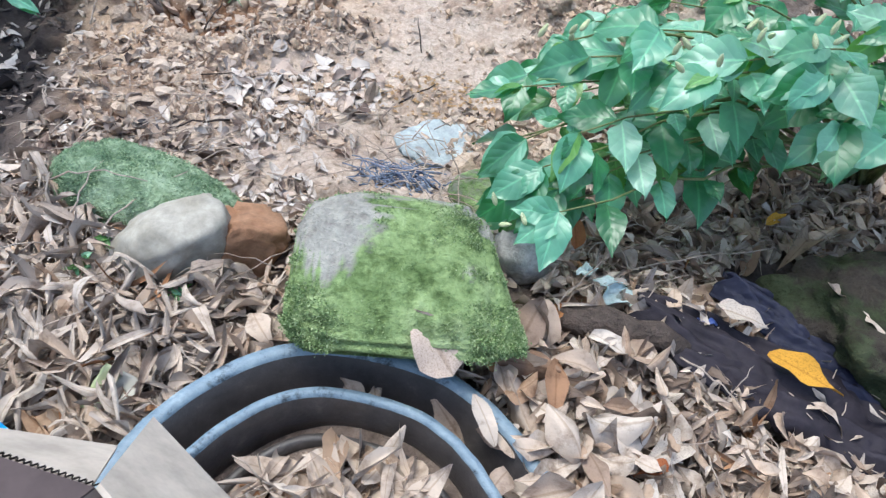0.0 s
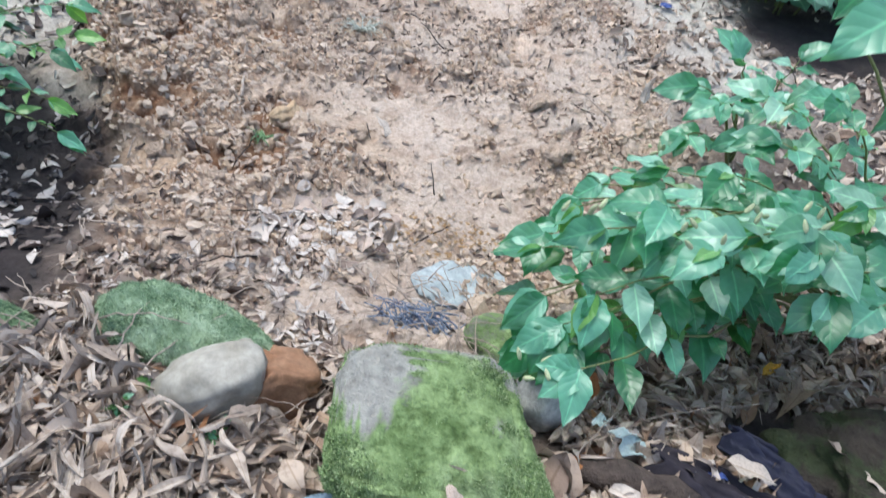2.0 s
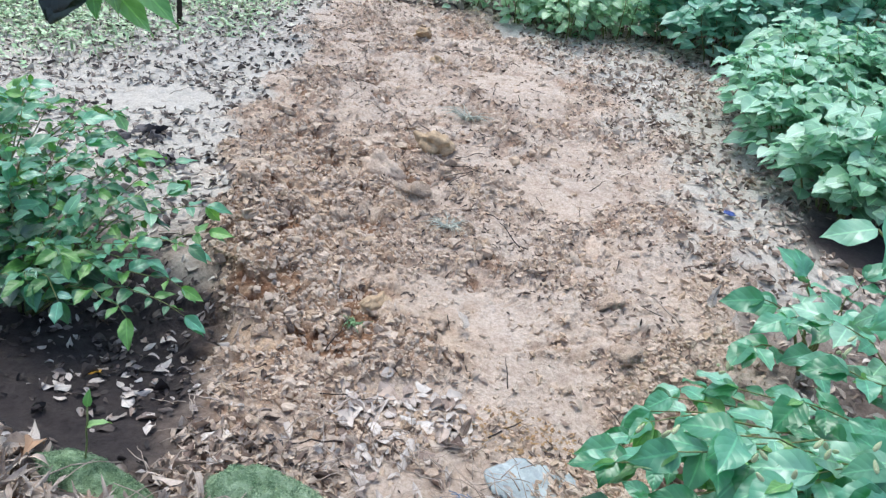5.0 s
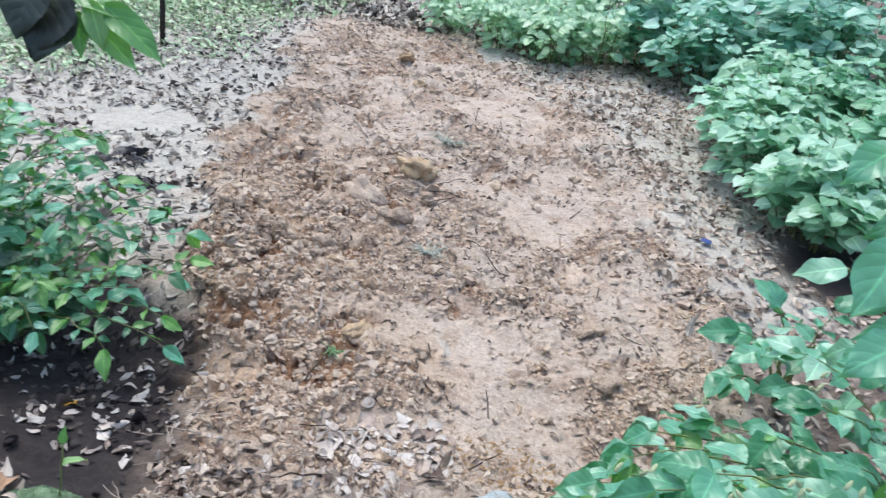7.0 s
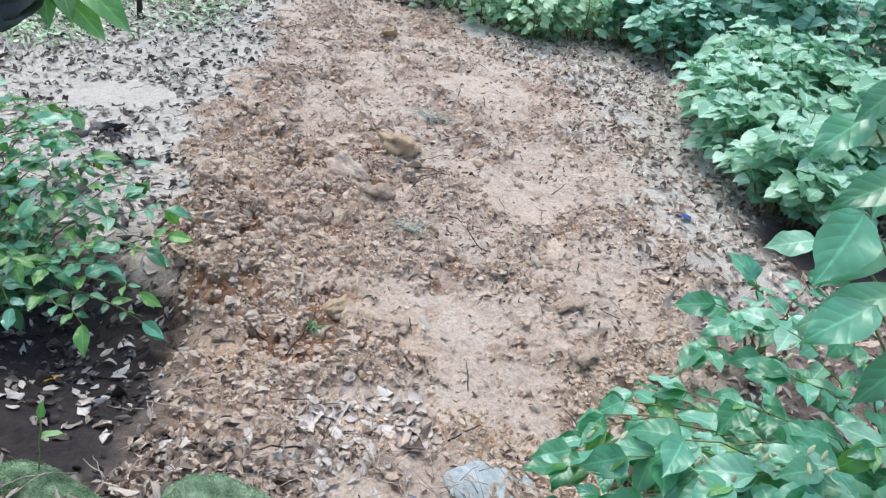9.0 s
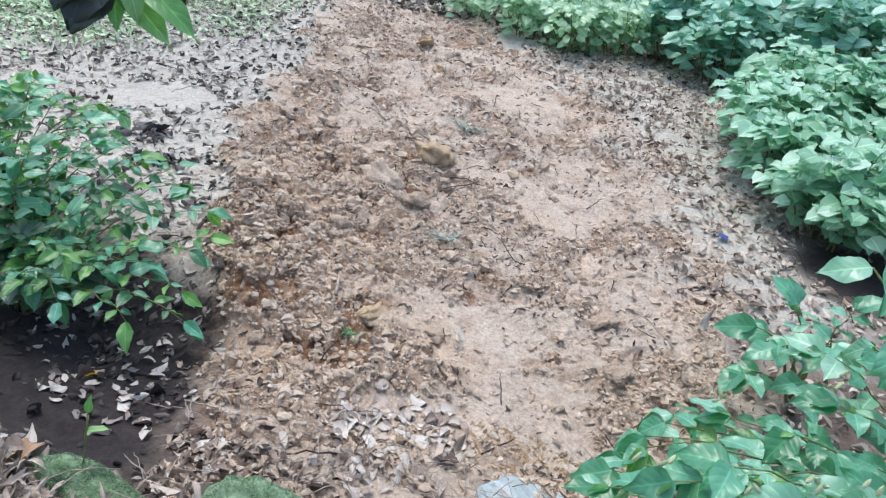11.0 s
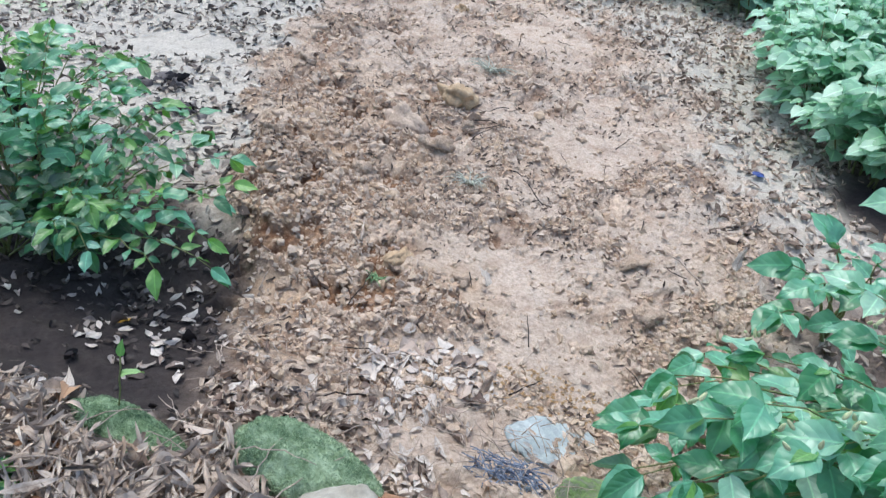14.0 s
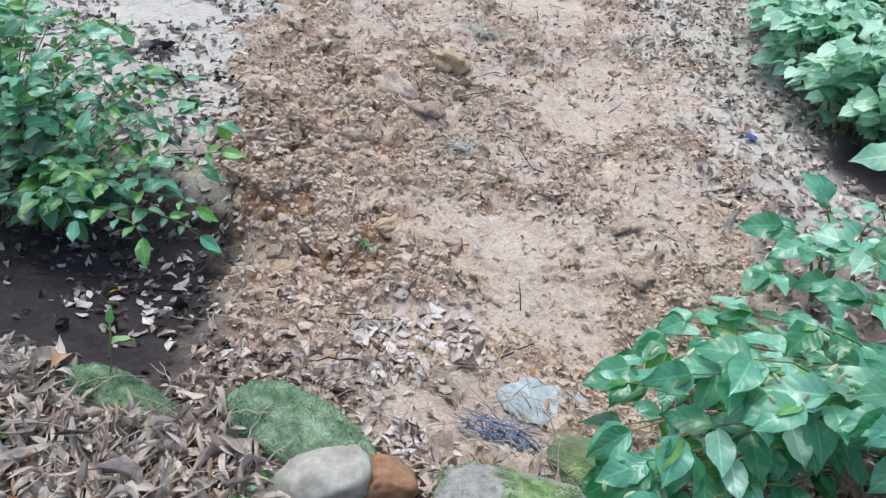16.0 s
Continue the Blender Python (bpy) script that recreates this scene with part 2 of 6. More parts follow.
def relief(nt, b, src, strength, dist, chain=None):
    n = nd(nt, "ShaderNodeBump", Strength=strength, Distance=dist)
    nt.links.new(src, n.inputs["Height"])
    if chain is not None:
        nt.links.new(chain, n.inputs["Normal"])
    nt.links.new(n.outputs[0], b.inputs["Normal"])
    return n.outputs[0]


def ground_material():
    m, nt, b = material("soil_with_shade", 0.92, 0.2)
    v = coord(nt)
    a1 = nt.nodes.new("ShaderNodeAttribute")
    a1.attribute_name = "dug"
    a2 = nt.nodes.new("ShaderNodeAttribute")
    a2.attribute_name = "bush_shade"
    a3 = nt.nodes.new("ShaderNodeAttribute")
    a3.attribute_name = "ochre"
    a4 = nt.nodes.new("ShaderNodeAttribute")
    a4.attribute_name = "pale"
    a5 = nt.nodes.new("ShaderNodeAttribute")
    a5.attribute_name = "gap_shade"
    n1, n2, n3 = noise_of(nt, 2.2, 5, 0.6, v), noise_of(nt, 16, 6, 0.7, v), noise_of(nt, 80, 5, 0.75, v)
    n4 = noise_of(nt, 7.5, 7, 0.68, v)
    dug_c = ramp(nt, n1, [(0.3, (0.50, 0.40, 0.33)), (0.5, (0.545, 0.455, 0.385)), (0.68, (0.52, 0.415, 0.335))])
    dug_c = blend(nt, ramp(nt, n4, [(0.56, (0, 0, 0)), (0.66, (0.55, 0.55, 0.55))]), dug_c, (0.36, 0.255, 0.185))
    och_c = ramp(nt, n4, [(0.32, (0.38, 0.25, 0.16)), (0.42, (0.50, 0.37, 0.265)), (0.54, (0.56, 0.44, 0.34)), (0.7, (0.58, 0.48, 0.385))])
    dug_c = blend(nt, a3.outputs["Fac"], dug_c, och_c)
    # Rust-brown darkening: shade of hollows and crumb gaps put into the soil colour.
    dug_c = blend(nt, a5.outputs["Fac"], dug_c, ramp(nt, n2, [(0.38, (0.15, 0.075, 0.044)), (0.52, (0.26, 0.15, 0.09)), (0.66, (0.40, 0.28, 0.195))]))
    grain = ramp(nt, n2, [(0.30, (0.72, 0.68, 0.64)), (0.44, (0.94, 0.91, 0.89)), (0.56, (1.0, 1.0, 1.0)), (0.72, (1.1, 1.1, 1.1))])
    dug_c = blend(nt, 1.0, dug_c, grain, "MULTIPLY")
    lit_c = ramp(nt, n2, [(0.32, (0.10, 0.075, 0.062)), (0.52, (0.2, 0.155, 0.13)), (0.7, (0.3, 0.245, 0.21))])
    pal_c = ramp(nt, n2, [(0.30, (0.33, 0.295, 0.26)), (0.44, (0.50, 0.46, 0.41)), (0.68, (0.56, 0.52, 0.465))])
    lit_c = blend(nt, a4.outputs["Fac"], lit_c, pal_c)
    # Near-black tones: the plants' shade put into the ground colour.
    shade_c = ramp(nt, n2, [(0.35, (0.034, 0.028, 0.029)), (0.6, (0.05, 0.041, 0.040)), (0.75, (0.085, 0.067, 0.06))])
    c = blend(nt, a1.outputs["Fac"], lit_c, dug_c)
    c = blend(nt, a2.outputs["Fac"], c, shade_c)
    fine = ramp(nt, n3, [(0.35, (0.72, 0.7, 0.68)), (0.6, (1.08, 1.08, 1.08))])
    c = blend(nt, 1.0, c, fine, "MULTIPLY")
    nt.links.new(c, b.inputs["Base Color"])
    k = relief(nt, b, n3, 0.9, 0.009)
    relief(nt, b, n2, 0.6, 0.014, k)
    return m


def clod_material():
    m, nt, b = material("soil_clods", 0.95, 0.15)
    v = coord(nt)
    g = nt.nodes.new("ShaderNodeNewGeometry")
    c = ramp(nt, g.outputs["Random Per Island"], [(0.0, (0.50, 0.375, 0.285)), (0.35, (0.55, 0.44, 0.355)), (0.65, (0.58, 0.475, 0.39)), (0.86, (0.53, 0.41, 0.305)), (1.0, (0.47, 0.345, 0.245))])
    n3 = noise_of(nt, 60, 5, 0.7, v)
    c = blend(nt, 1.0, c, ramp(nt, n3, [(0.3, (0.78, 0.76, 0.74)), (0.6, (1.06, 1.06, 1.06))]), "MULTIPLY")
    nt.links.new(c, b.inputs["Base Color"])
    relief(nt, b, n3, 0.9, 0.012)
    return m


def litter_material(name, stops, island=True):
    m, nt, b = material(name, 0.75, 0.25)
    if island:
        r = nt.nodes.new("ShaderNodeNewGeometry").outputs["Random Per Island"]
    else:
        r = nt.nodes.new("ShaderNodeObjectInfo").outputs["Random"]
    c = ramp(nt, r, stops)
    uv = coord(nt, "UV")
    sep = nt.nodes.new("ShaderNodeSeparateXYZ")
    nt.links.new(uv, sep.inputs[0])
    off = nd(nt, "ShaderNodeMath")
    off.operation = "SUBTRACT"
    off.inputs[1].default_value = 0.5
    nt.links.new(sep.outputs[0], off.inputs[0])
    ab = nd(nt, "ShaderNodeMath")
    ab.operation = "ABSOLUTE"
    nt.links.new(off.outputs[0], ab.inputs[0])
    rib = ramp(nt, ab.outputs[0], [(0.0, (0.62, 0.56, 0.5)), (0.03, (0.72, 0.68, 0.62)), (0.06, (1, 1, 1))])
    v = coord(nt)
    blotch = ramp(nt, noise_of(nt, 38, 5, 0.7, v), [(0.3, (0.5, 0.45, 0.42)), (0.5, (1, 1, 1)), (0.75, (1.15, 1.13, 1.1))])
    c = blend(nt, 1.0, c, blotch, "MULTIPLY")
    c = blend(nt, 0.7, c, rib, "MULTIPLY")
    nt.links.new(c, b.inputs["Base Color"])
    relief(nt, b, noise_of(nt, 120, 4, 0.6, v), 0.4, 0.004)
    return m


def leaf_material(name, dark, mid, light, gloss=0.36, island=False, thin=0.26, coat=0.25, glow=(1.3, 1.5, 0.6)):
    """Live leaf: light midrib and side veins in the relief, colour varied leaf by leaf."""
    m, nt, b = material(name, gloss, 0.7)
    b.inputs["Coat Weight"].default_value, b.inputs["Coat Roughness"].default_value = coat, 0.28
    if island:
        r = nt.nodes.new("ShaderNodeNewGeometry").outputs["Random Per Island"]
    else:
        r = nt.nodes.new("ShaderNodeObjectInfo").outputs["Random"]
    c = ramp(nt, r, [(0.0, dark), (0.2, dark), (0.45, mid), (0.7, mid), (1.0, light)])
    uv = coord(nt, "UV")
    sep = nt.nodes.new("ShaderNodeSeparateXYZ")
    nt.links.new(uv, sep.inputs[0])

    def mth(op, a, v=None, w=None):
        n = nt.nodes.new("ShaderNodeMath")
        n.operation = op
        for i, s in enumerate((a, v, w)):
            if s is None:
                continue
            if isinstance(s, (int, float)):
                n.inputs[i].default_value = s
            else:
                nt.links.new(s, n.inputs[i])
        return n.outputs[0]

    au = mth("ABSOLUTE", mth("SUBTRACT", sep.outputs[0], 0.5))
    side = mth("ABSOLUTE", mth("SINE", mth("MULTIPLY", mth("SUBTRACT", sep.outputs[1], mth("MULTIPLY", au, 0.55)), 19.0)))
    rib = ramp(nt, au, [(0.0, (1.6, 1.5, 1.5)), (0.025, (1.4, 1.35, 1.3)), (0.05, (1, 1, 1))])
    vein = ramp(nt, side, [(0.0, (1.12, 1.1, 1.1)), (0.14, (1, 1, 1)), (1.0, (0.97, 0.97, 0.97))])
    v = coord(nt)
    mott = ramp(nt, noise_of(nt, 7, 4, 0.6, v), [(0.3, (0.9, 0.91, 0.91)), (0.7, (1.06, 1.05, 1.05))])
    c = blend(nt, 1.0, c, rib, "MULTIPLY")
    c = blend(nt, 0.8, c, vein, "MULTIPLY")
    c = blend(nt, 1.0, c, mott, "MULTIPLY")
    nt.links.new(c, b.inputs["Base Color"])
    k = relief(nt, b, mth("POWER", side, 0.5), 0.2, 0.005)
    relief(nt, b, noise_of(nt, 3.0, 2, 0.5, v), 0.25, 0.012, k)
    tr = nt.nodes.new("ShaderNodeBsdfTranslucent")
    nt.links.new(blend(nt, 1.0, c, glow, "MULTIPLY"), tr.inputs[0])
    mx = nd(nt, "ShaderNodeMixShader")
    mx.inputs[0].default_value = thin
    nt.links.new(b.outputs[0], mx.inputs[1])
    nt.links.new(tr.outputs[0], mx.inputs[2])
    nt.links.new(mx.outputs[0], nt.nodes["Material Output"].inputs[0])
    return m


def simple(name, a, b2, scale, rough=0.8, spec=0.3, bump=0.4, dist=0.005, detail=5, metallic=0.0):
    m, nt, b = material(name, rough, spec)
    v = coord(nt)
    n = noise_of(nt, scale, detail, 0.65, v)
    n2 = noise_of(nt, scale * 6, 4, 0.65, v)
    c = ramp(nt, n, [(0.3, a), (0.7, b2)])
    c = blend(nt, 1.0, c, ramp(nt, n2, [(0.3, (0.75, 0.75, 0.75)), (0.65, (1.1, 1.1, 1.1))]), "MULTIPLY")
    nt.links.new(c, b.inputs["Base Color"])
    b.inputs["Metallic"].default_value = metallic
    k = relief(nt, b, n2, bump, dist)
    relief(nt, b, n, bump, dist * 3, k)
    return m


def mossy_material(name, moss_a, moss_b, bare, cover, deep=0.6):
    m, nt, b = material(name, 0.95, 0.1)
    v = coord(nt)
    n1, n2, n3 = noise_of(nt, 9, 5, 0.6, v), noise_of(nt, 45, 5, 0.7, v), noise_of(nt, 160, 4, 0.7, v)
    mc = ramp(nt, n1, [(0.36, moss_a), (0.52, moss_b), (0.68, tuple(0.2 * a + 0.8 * b for a, b in zip(bare, moss_b)))])
    mc = blend(nt, 1.0, mc, ramp(nt, n2, [(0.36, (deep, deep * 1.06, deep * 0.9)), (0.5, (0.95, 0.95, 0.92)), (0.64, (1.8 - deep, 1.75 - deep, 1.8 - deep))]), "MULTIPLY")
    bc = blend(nt, 1.0, bare, ramp(nt, n2, [(0.3, (0.6, 0.6, 0.6)), (0.6, (1.1, 1.1, 1.1))]), "MULTIPLY")
    a = nt.nodes.new("ShaderNodeAttribute")
    a.attribute_name = "moss"
    add = nt.nodes.new("ShaderNodeMath")
    add.operation = "MULTIPLY_ADD"
    nt.links.new(n2, add.inputs[0])
    add.inputs[1].default_value = 0.6
    nt.links.new(a.outputs["Fac"], add.inputs[2])
    f = ramp(nt, add.outputs[0], [(0.62 - cover, (0, 0, 0)), (0.78 - cover, (1, 1, 1))])
    nt.links.new(blend(nt, f, bc, mc), b.inputs["Base Color"])
    k = relief(nt, b, n3, 0.7, 0.004)
    relief(nt, b, n2, 0.9, 0.02, k)
    return m


M_GROUND, M_CLOD = ground_material(), clod_material()
DRY = [(0.0, (0.33, 0.25, 0.195)), (0.2, (0.47, 0.385, 0.32)), (0.42, (0.53, 0.45, 0.385)), (0.6, (0.43, 0.33, 0.255)), (0.75, (0.53, 0.465, 0.41)), (0.86, (0.26, 0.185, 0.14)), (0.95, (0.35, 0.245, 0.17)), (0.98, (0.36, 0.18, 0.085)), (1.0, (0.17, 0.115, 0.085))]
GREY = [(0.0, (0.05, 0.042, 0.04)), (0.16, (0.10, 0.083, 0.075)), (0.30, (0.25, 0.205, 0.18)), (0.42, (0.52, 0.485, 0.43)), (0.62, (0.56, 0.53, 0.475)), (0.8, (0.36, 0.30, 0.255)), (0.9, (0.13, 0.10, 0.09)), (1.0, (0.05, 0.045, 0.045))]
M_DRY = litter_material("dry_leaves", DRY)
M_GREY = litter_material("weathered_leaves", GREY)
SIDE = [(0.0, (0.10, 0.075, 0.062)), (0.16, (0.30, 0.225, 0.175)), (0.3, (0.50, 0.42, 0.355)), (0.55, (0.56, 0.48, 0.41)), (0.72, (0.50, 0.40, 0.325)), (0.82, (0.57, 0.51, 0.455)), (0.9, (0.24, 0.175, 0.14)), (1.0, (0.06, 0.048, 0.045))]
M_SIDE = litter_material("pale_side_leaves", SIDE)
BROWN = [(0.0, (0.13, 0.095, 0.075)), (0.35, (0.30, 0.215, 0.16)), (0.65, (0.46, 0.35, 0.27)), (1.0, (0.58, 0.50, 0.43))]
M_BROWN = litter_material("damp_brown_leaves", BROWN)
M_DRY1 = litter_material("dry_leaf", DRY[:5], island=False)
M_STRIP = litter_material("pale_leaf_strips", [(0.0, (0.28, 0.22, 0.18)), (0.3, (0.40, 0.335, 0.285)), (0.7, (0.49, 0.425, 0.37)), (1.0, (0.36, 0.275, 0.215))])
M_SOILLEAF = litter_material("soiled_leaves", [(0.0, (0.34, 0.26, 0.21)), (0.3, (0.47, 0.38, 0.31)), (0.66, (0.53, 0.45, 0.378)), (0.78, (0.44, 0.335, 0.26)), (0.84, (0.22, 0.155, 0.125)), (1.0, (0.06, 0.045, 0.04))])
M_PATCH = litter_material("pressed_leaves", [(0.0, (0.30, 0.24, 0.21)), (0.25, (0.50, 0.44, 0.40)), (0.7, (0.58, 0.53, 0.49)), (0.9, (0.46, 0.36, 0.30)), (1.0, (0.12, 0.085, 0.075))])
# Dark brown for flecks that stand in for shadowed crevices.
M_CREVICE = litter_material("crevice_shade_bits", [(0.0, (0.05, 0.038, 0.034)), (0.5, (0.12, 0.088, 0.073)), (1.0, (0.24, 0.175, 0.14))])
# Near-black leaves: shade of hollows in the litter put into their colour.
M_BLACK = litter_material("hollow_shade_leaves", [(0.0, (0.03, 0.027, 0.032)), (0.6, (0.07, 0.063, 0.068)), (1.0, (0.22, 0.20, 0.20))])
M_YELLOW = litter_material("yellow_leaf", [(0.0, (0.55, 0.27, 0.03)), (1.0, (0.62, 0.36, 0.06))], island=False)
M_RUST = litter_material("rust_leaf", [(0.0, (0.36, 0.12, 0.05)), (1.0, (0.42, 0.2, 0.08))], island=False)
# The ramp's pale end also holds the sky's sheen on the leaves.
M_TEAL = leaf_material("shrub_leaf", (0.05, 0.21, 0.09), (0.15, 0.40, 0.265), (0.34, 0.56, 0.44), 0.36, thin=0.32, coat=0.5)
M_GREEN = leaf_material("bush_leaf", (0.04, 0.15, 0.06), (0.11, 0.31, 0.18), (0.27, 0.49, 0.33), 0.36, thin=0.32, coat=0.35)
# Far leaf colours are lightened: sky sheen and haze are put into them.
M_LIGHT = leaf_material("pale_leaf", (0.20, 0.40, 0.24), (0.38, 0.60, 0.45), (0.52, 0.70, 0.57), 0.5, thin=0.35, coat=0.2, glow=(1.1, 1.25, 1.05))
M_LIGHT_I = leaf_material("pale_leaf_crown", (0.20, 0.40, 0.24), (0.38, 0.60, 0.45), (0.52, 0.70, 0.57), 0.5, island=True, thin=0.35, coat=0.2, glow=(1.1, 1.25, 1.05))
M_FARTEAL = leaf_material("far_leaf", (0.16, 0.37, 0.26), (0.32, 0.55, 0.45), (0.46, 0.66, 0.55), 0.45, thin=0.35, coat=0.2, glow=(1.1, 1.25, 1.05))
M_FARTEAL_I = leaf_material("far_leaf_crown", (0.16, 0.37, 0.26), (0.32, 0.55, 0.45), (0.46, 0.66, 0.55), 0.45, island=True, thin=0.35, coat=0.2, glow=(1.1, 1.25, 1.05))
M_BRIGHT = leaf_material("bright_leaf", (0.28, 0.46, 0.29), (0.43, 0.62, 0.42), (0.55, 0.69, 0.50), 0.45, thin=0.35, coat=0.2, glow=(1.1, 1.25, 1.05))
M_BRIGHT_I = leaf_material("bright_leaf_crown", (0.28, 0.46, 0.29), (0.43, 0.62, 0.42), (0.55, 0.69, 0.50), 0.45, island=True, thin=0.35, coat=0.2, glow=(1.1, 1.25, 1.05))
M_LIME = leaf_material("lime_leaf", (0.05, 0.16, 0.035), (0.11, 0.27, 0.06), (0.19, 0.40, 0.09), 0.42)
# Darkened copy of the bush leaf, holding the shade under the bush.
M_SHADE = leaf_material("shade_dark_leaf", (0.028, 0.07, 0.04), (0.05, 0.12, 0.068), (0.09, 0.18, 0.11), 0.45)
M_SPECK = litter_material("speckled_leaves", [(0.0, (0.035, 0.03, 0.03)), (0.45, (0.07, 0.056, 0.052)), (0.7, (0.15, 0.12, 0.105)), (0.88, (0.28, 0.24, 0.22)), (1.0, (0.52, 0.48, 0.45))])
# Near-black green: the hanging leaves' backlit side painted into their colour.
M_SILHOUETTE = leaf_material("silhouette_leaf", (0.012, 0.02, 0.014), (0.02, 0.032, 0.022), (0.03, 0.045, 0.03), 0.5)
M_YOUNG = leaf_material("young_leaf", (0.12, 0.30, 0.08), (0.18, 0.38, 0.12), (0.28, 0.44, 0.17), 0.42)
M_STEM = simple("green_stem", (0.12, 0.17, 0.05), (0.2, 0.2, 0.09), 30, 0.6)
M_BARK = simple("dark_bark", (0.02, 0.016, 0.015), (0.06, 0.045, 0.04), 25, 0.9, bump=0.8)
M_TWIG = simple("dry_twig", (0.25, 0.19, 0.15), (0.5, 0.42, 0.36), 30, 0.8)


# ---- ground ----
def build_ground():
    x, y, z = GRID_X.ravel(), GRID_Y.ravel(), GRID_Z.ravel()
    nx, ny = len(GX), len(GY)
    i = np.arange(nx * ny).reshape(ny, nx)
    f = np.stack([i[:-1, :-1], i[:-1, 1:], i[1:, 1:], i[1:, :-1]], -1).reshape(-1, 4)
    me = mesh_of("ground", np.stack([x, y, z], 1), f, M_GROUND)
    for name, vals in (("dug", dug(x, y)), ("bush_shade", bush_shade(x, y)), ("ochre", ochre(x, y)), ("pale", pale(x, y)), ("gap_shade", gap_shade(x, y))):
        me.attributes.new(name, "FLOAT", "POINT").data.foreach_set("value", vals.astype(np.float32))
    tagged(new("ground", me), "freshly dug reddish soil between dark leaf-strewn earth, shade painted under bushes", "ground", kind="structure")


build_ground()


# ---- rocks ----
def rock_mesh(name, size, seed, mat, boxy=1.0, lump=0.12, bare=None, level=4, flat_base=True, lean=0.0, square=0.35):
    bm = bmesh.new()
    bmesh.ops.create_icosphere(bm, subdivisions=level, radius=1.0)
    off = Vector((seed * 3.7, seed * 1.9, seed * 5.3))
    for v in bm.verts:
        d = v.co.normalized()
        p = Vector([math.copysign(abs(c) ** (1 / boxy), c) for c in d])
        p = p.lerp(p.normalized(), square if boxy > 2 else 0.7)
        if boxy > 2 and p.x > 0:
            p.x *= 1 - (0.12 if square > 0.2 else 0.2) * p.y - (0.0 if square > 0.2 else 0.08) * p.z
        k = 1 + lump * noise.noise(d * 1.3 + off) + lump * 0.5 * noise.noise(d * 3.1 + off) + lump * 0.16 * noise.noise(d * 9 + off) + (lump * 0.22 * abs(noise.noise(d * 17 + off)) if bare else 0)
        p *= k
        if flat_base and p.z < -0.55:
            p.z = -0.55 + (p.z + 0.55) * 0.2
        v.co = Vector((p.x * size[0] / 2, p.y * size[1] / 2 - lean * p.z * size[2] / 2, p.z * size[2] / 2))
    me = bm_mesh(name, bm, mat)
    if bare is not None:
        vals = np.array([bare(v.co) for v in me.vertices], np.float32)
        me.attributes.new("moss", "FLOAT", "POINT").data.foreach_set("value", vals)
    return me


def moss_tufts(me, count, length, mat, seed, keep):
    """Short moss blades standing on the mossy part of a rock's mesh."""
    rng = np.random.default_rng(seed)
    co = np.array([v.co for v in me.vertices])
    no = np.array([v.normal for v in me.vertices])
    vals = np.zeros(len(co), np.float32)
    me.attributes["moss"].data.foreach_get("value", vals)
    ok = np.where((vals > keep) & (no[:, 2] > -0.2))[0]
    clump = np.clip(vnoise(co[ok, 0] * 55, (co[ok, 1] - co[ok, 2]) * 55, seed) + 0.45, 0.06, 1.4)
    pick = rng.choice(ok, count, p=clump / clump.sum())
    jit = rng.normal(0, 0.005, (count, 3))
    base = co[pick] + jit - no[pick] * (jit * no[pick]).sum(1, keepdims=True)
    up = no[pick] + rng.normal(0, 0.45, (count, 3))
    up /= np.linalg.norm(up, axis=1, keepdims=True)
    side = np.cross(up, rng.normal(0, 1, (count, 3)))
    side /= np.linalg.norm(side, axis=1, keepdims=True)
    ln = length * rng.uniform(0.5, 1.3, (count, 1))
    w = 0.0011 * rng.uniform(0.7, 1.5, (count, 1))
    v = np.stack([base - side * w, base + side * w, base + up * ln], 1).reshape(-1, 3)
    return mesh_of("moss", v, np.arange(3 * count).reshape(-1, 3), mat, smooth=False)


def moss_blade_material(name, stops):
    m, nt, b = material(name, 0.9, 0.1)
    nt.links.new(ramp(nt, nt.nodes.new("ShaderNodeNewGeometry").outputs["Random Per Island"], stops), b.inputs["Base Color"])
    return m


M_MOSSBIG = mossy_material("mossy_stone_bright", (0.10, 0.155, 0.055), (0.24, 0.33, 0.145), (0.36, 0.345, 0.31), 0.06, 0.48)
M_MOSSDARK = mossy_material("mossy_stone_dark", (0.13, 0.20, 0.12), (0.31, 0.41, 0.27), (0.34, 0.31, 0.26), 0.05)
# Low stone's moss darkened: the bush's shade is in its colour.
M_MOSSLOW = mossy_material("mossy_stone_low_shade", (0.13, 0.20, 0.115), (0.25, 0.35, 0.21), (0.24, 0.22, 0.18), 0.05)
# Darkened copy of the moss colours, with the shrub's shade put in.
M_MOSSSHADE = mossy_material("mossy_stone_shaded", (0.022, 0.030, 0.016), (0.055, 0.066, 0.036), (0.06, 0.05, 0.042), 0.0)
M_BLADE = moss_blade_material("moss_blades", [(0, (0.11, 0.18, 0.07)), (0.5, (0.22, 0.31, 0.135)), (1, (0.37, 0.44, 0.25))])
M_BLADED = moss_blade_material("moss_blades_dark", [(0, (0.16, 0.25, 0.145)), (0.5, (0.23, 0.34, 0.20)), (1, (0.37, 0.46, 0.30))])
# Blades darkened with the same painted shade as the low stone.
M_BLADEL = moss_blade_material("moss_blades_low_shade", [(0, (0.12, 0.19, 0.11)), (0.5, (0.20, 0.29, 0.17)), (1, (0.31, 0.40, 0.25))])
M_WHITESTONE = simple("pale_stone", (0.25, 0.225, 0.18), (0.44, 0.41, 0.36), 11, 0.7, 0.3, 0.25, 0.003)
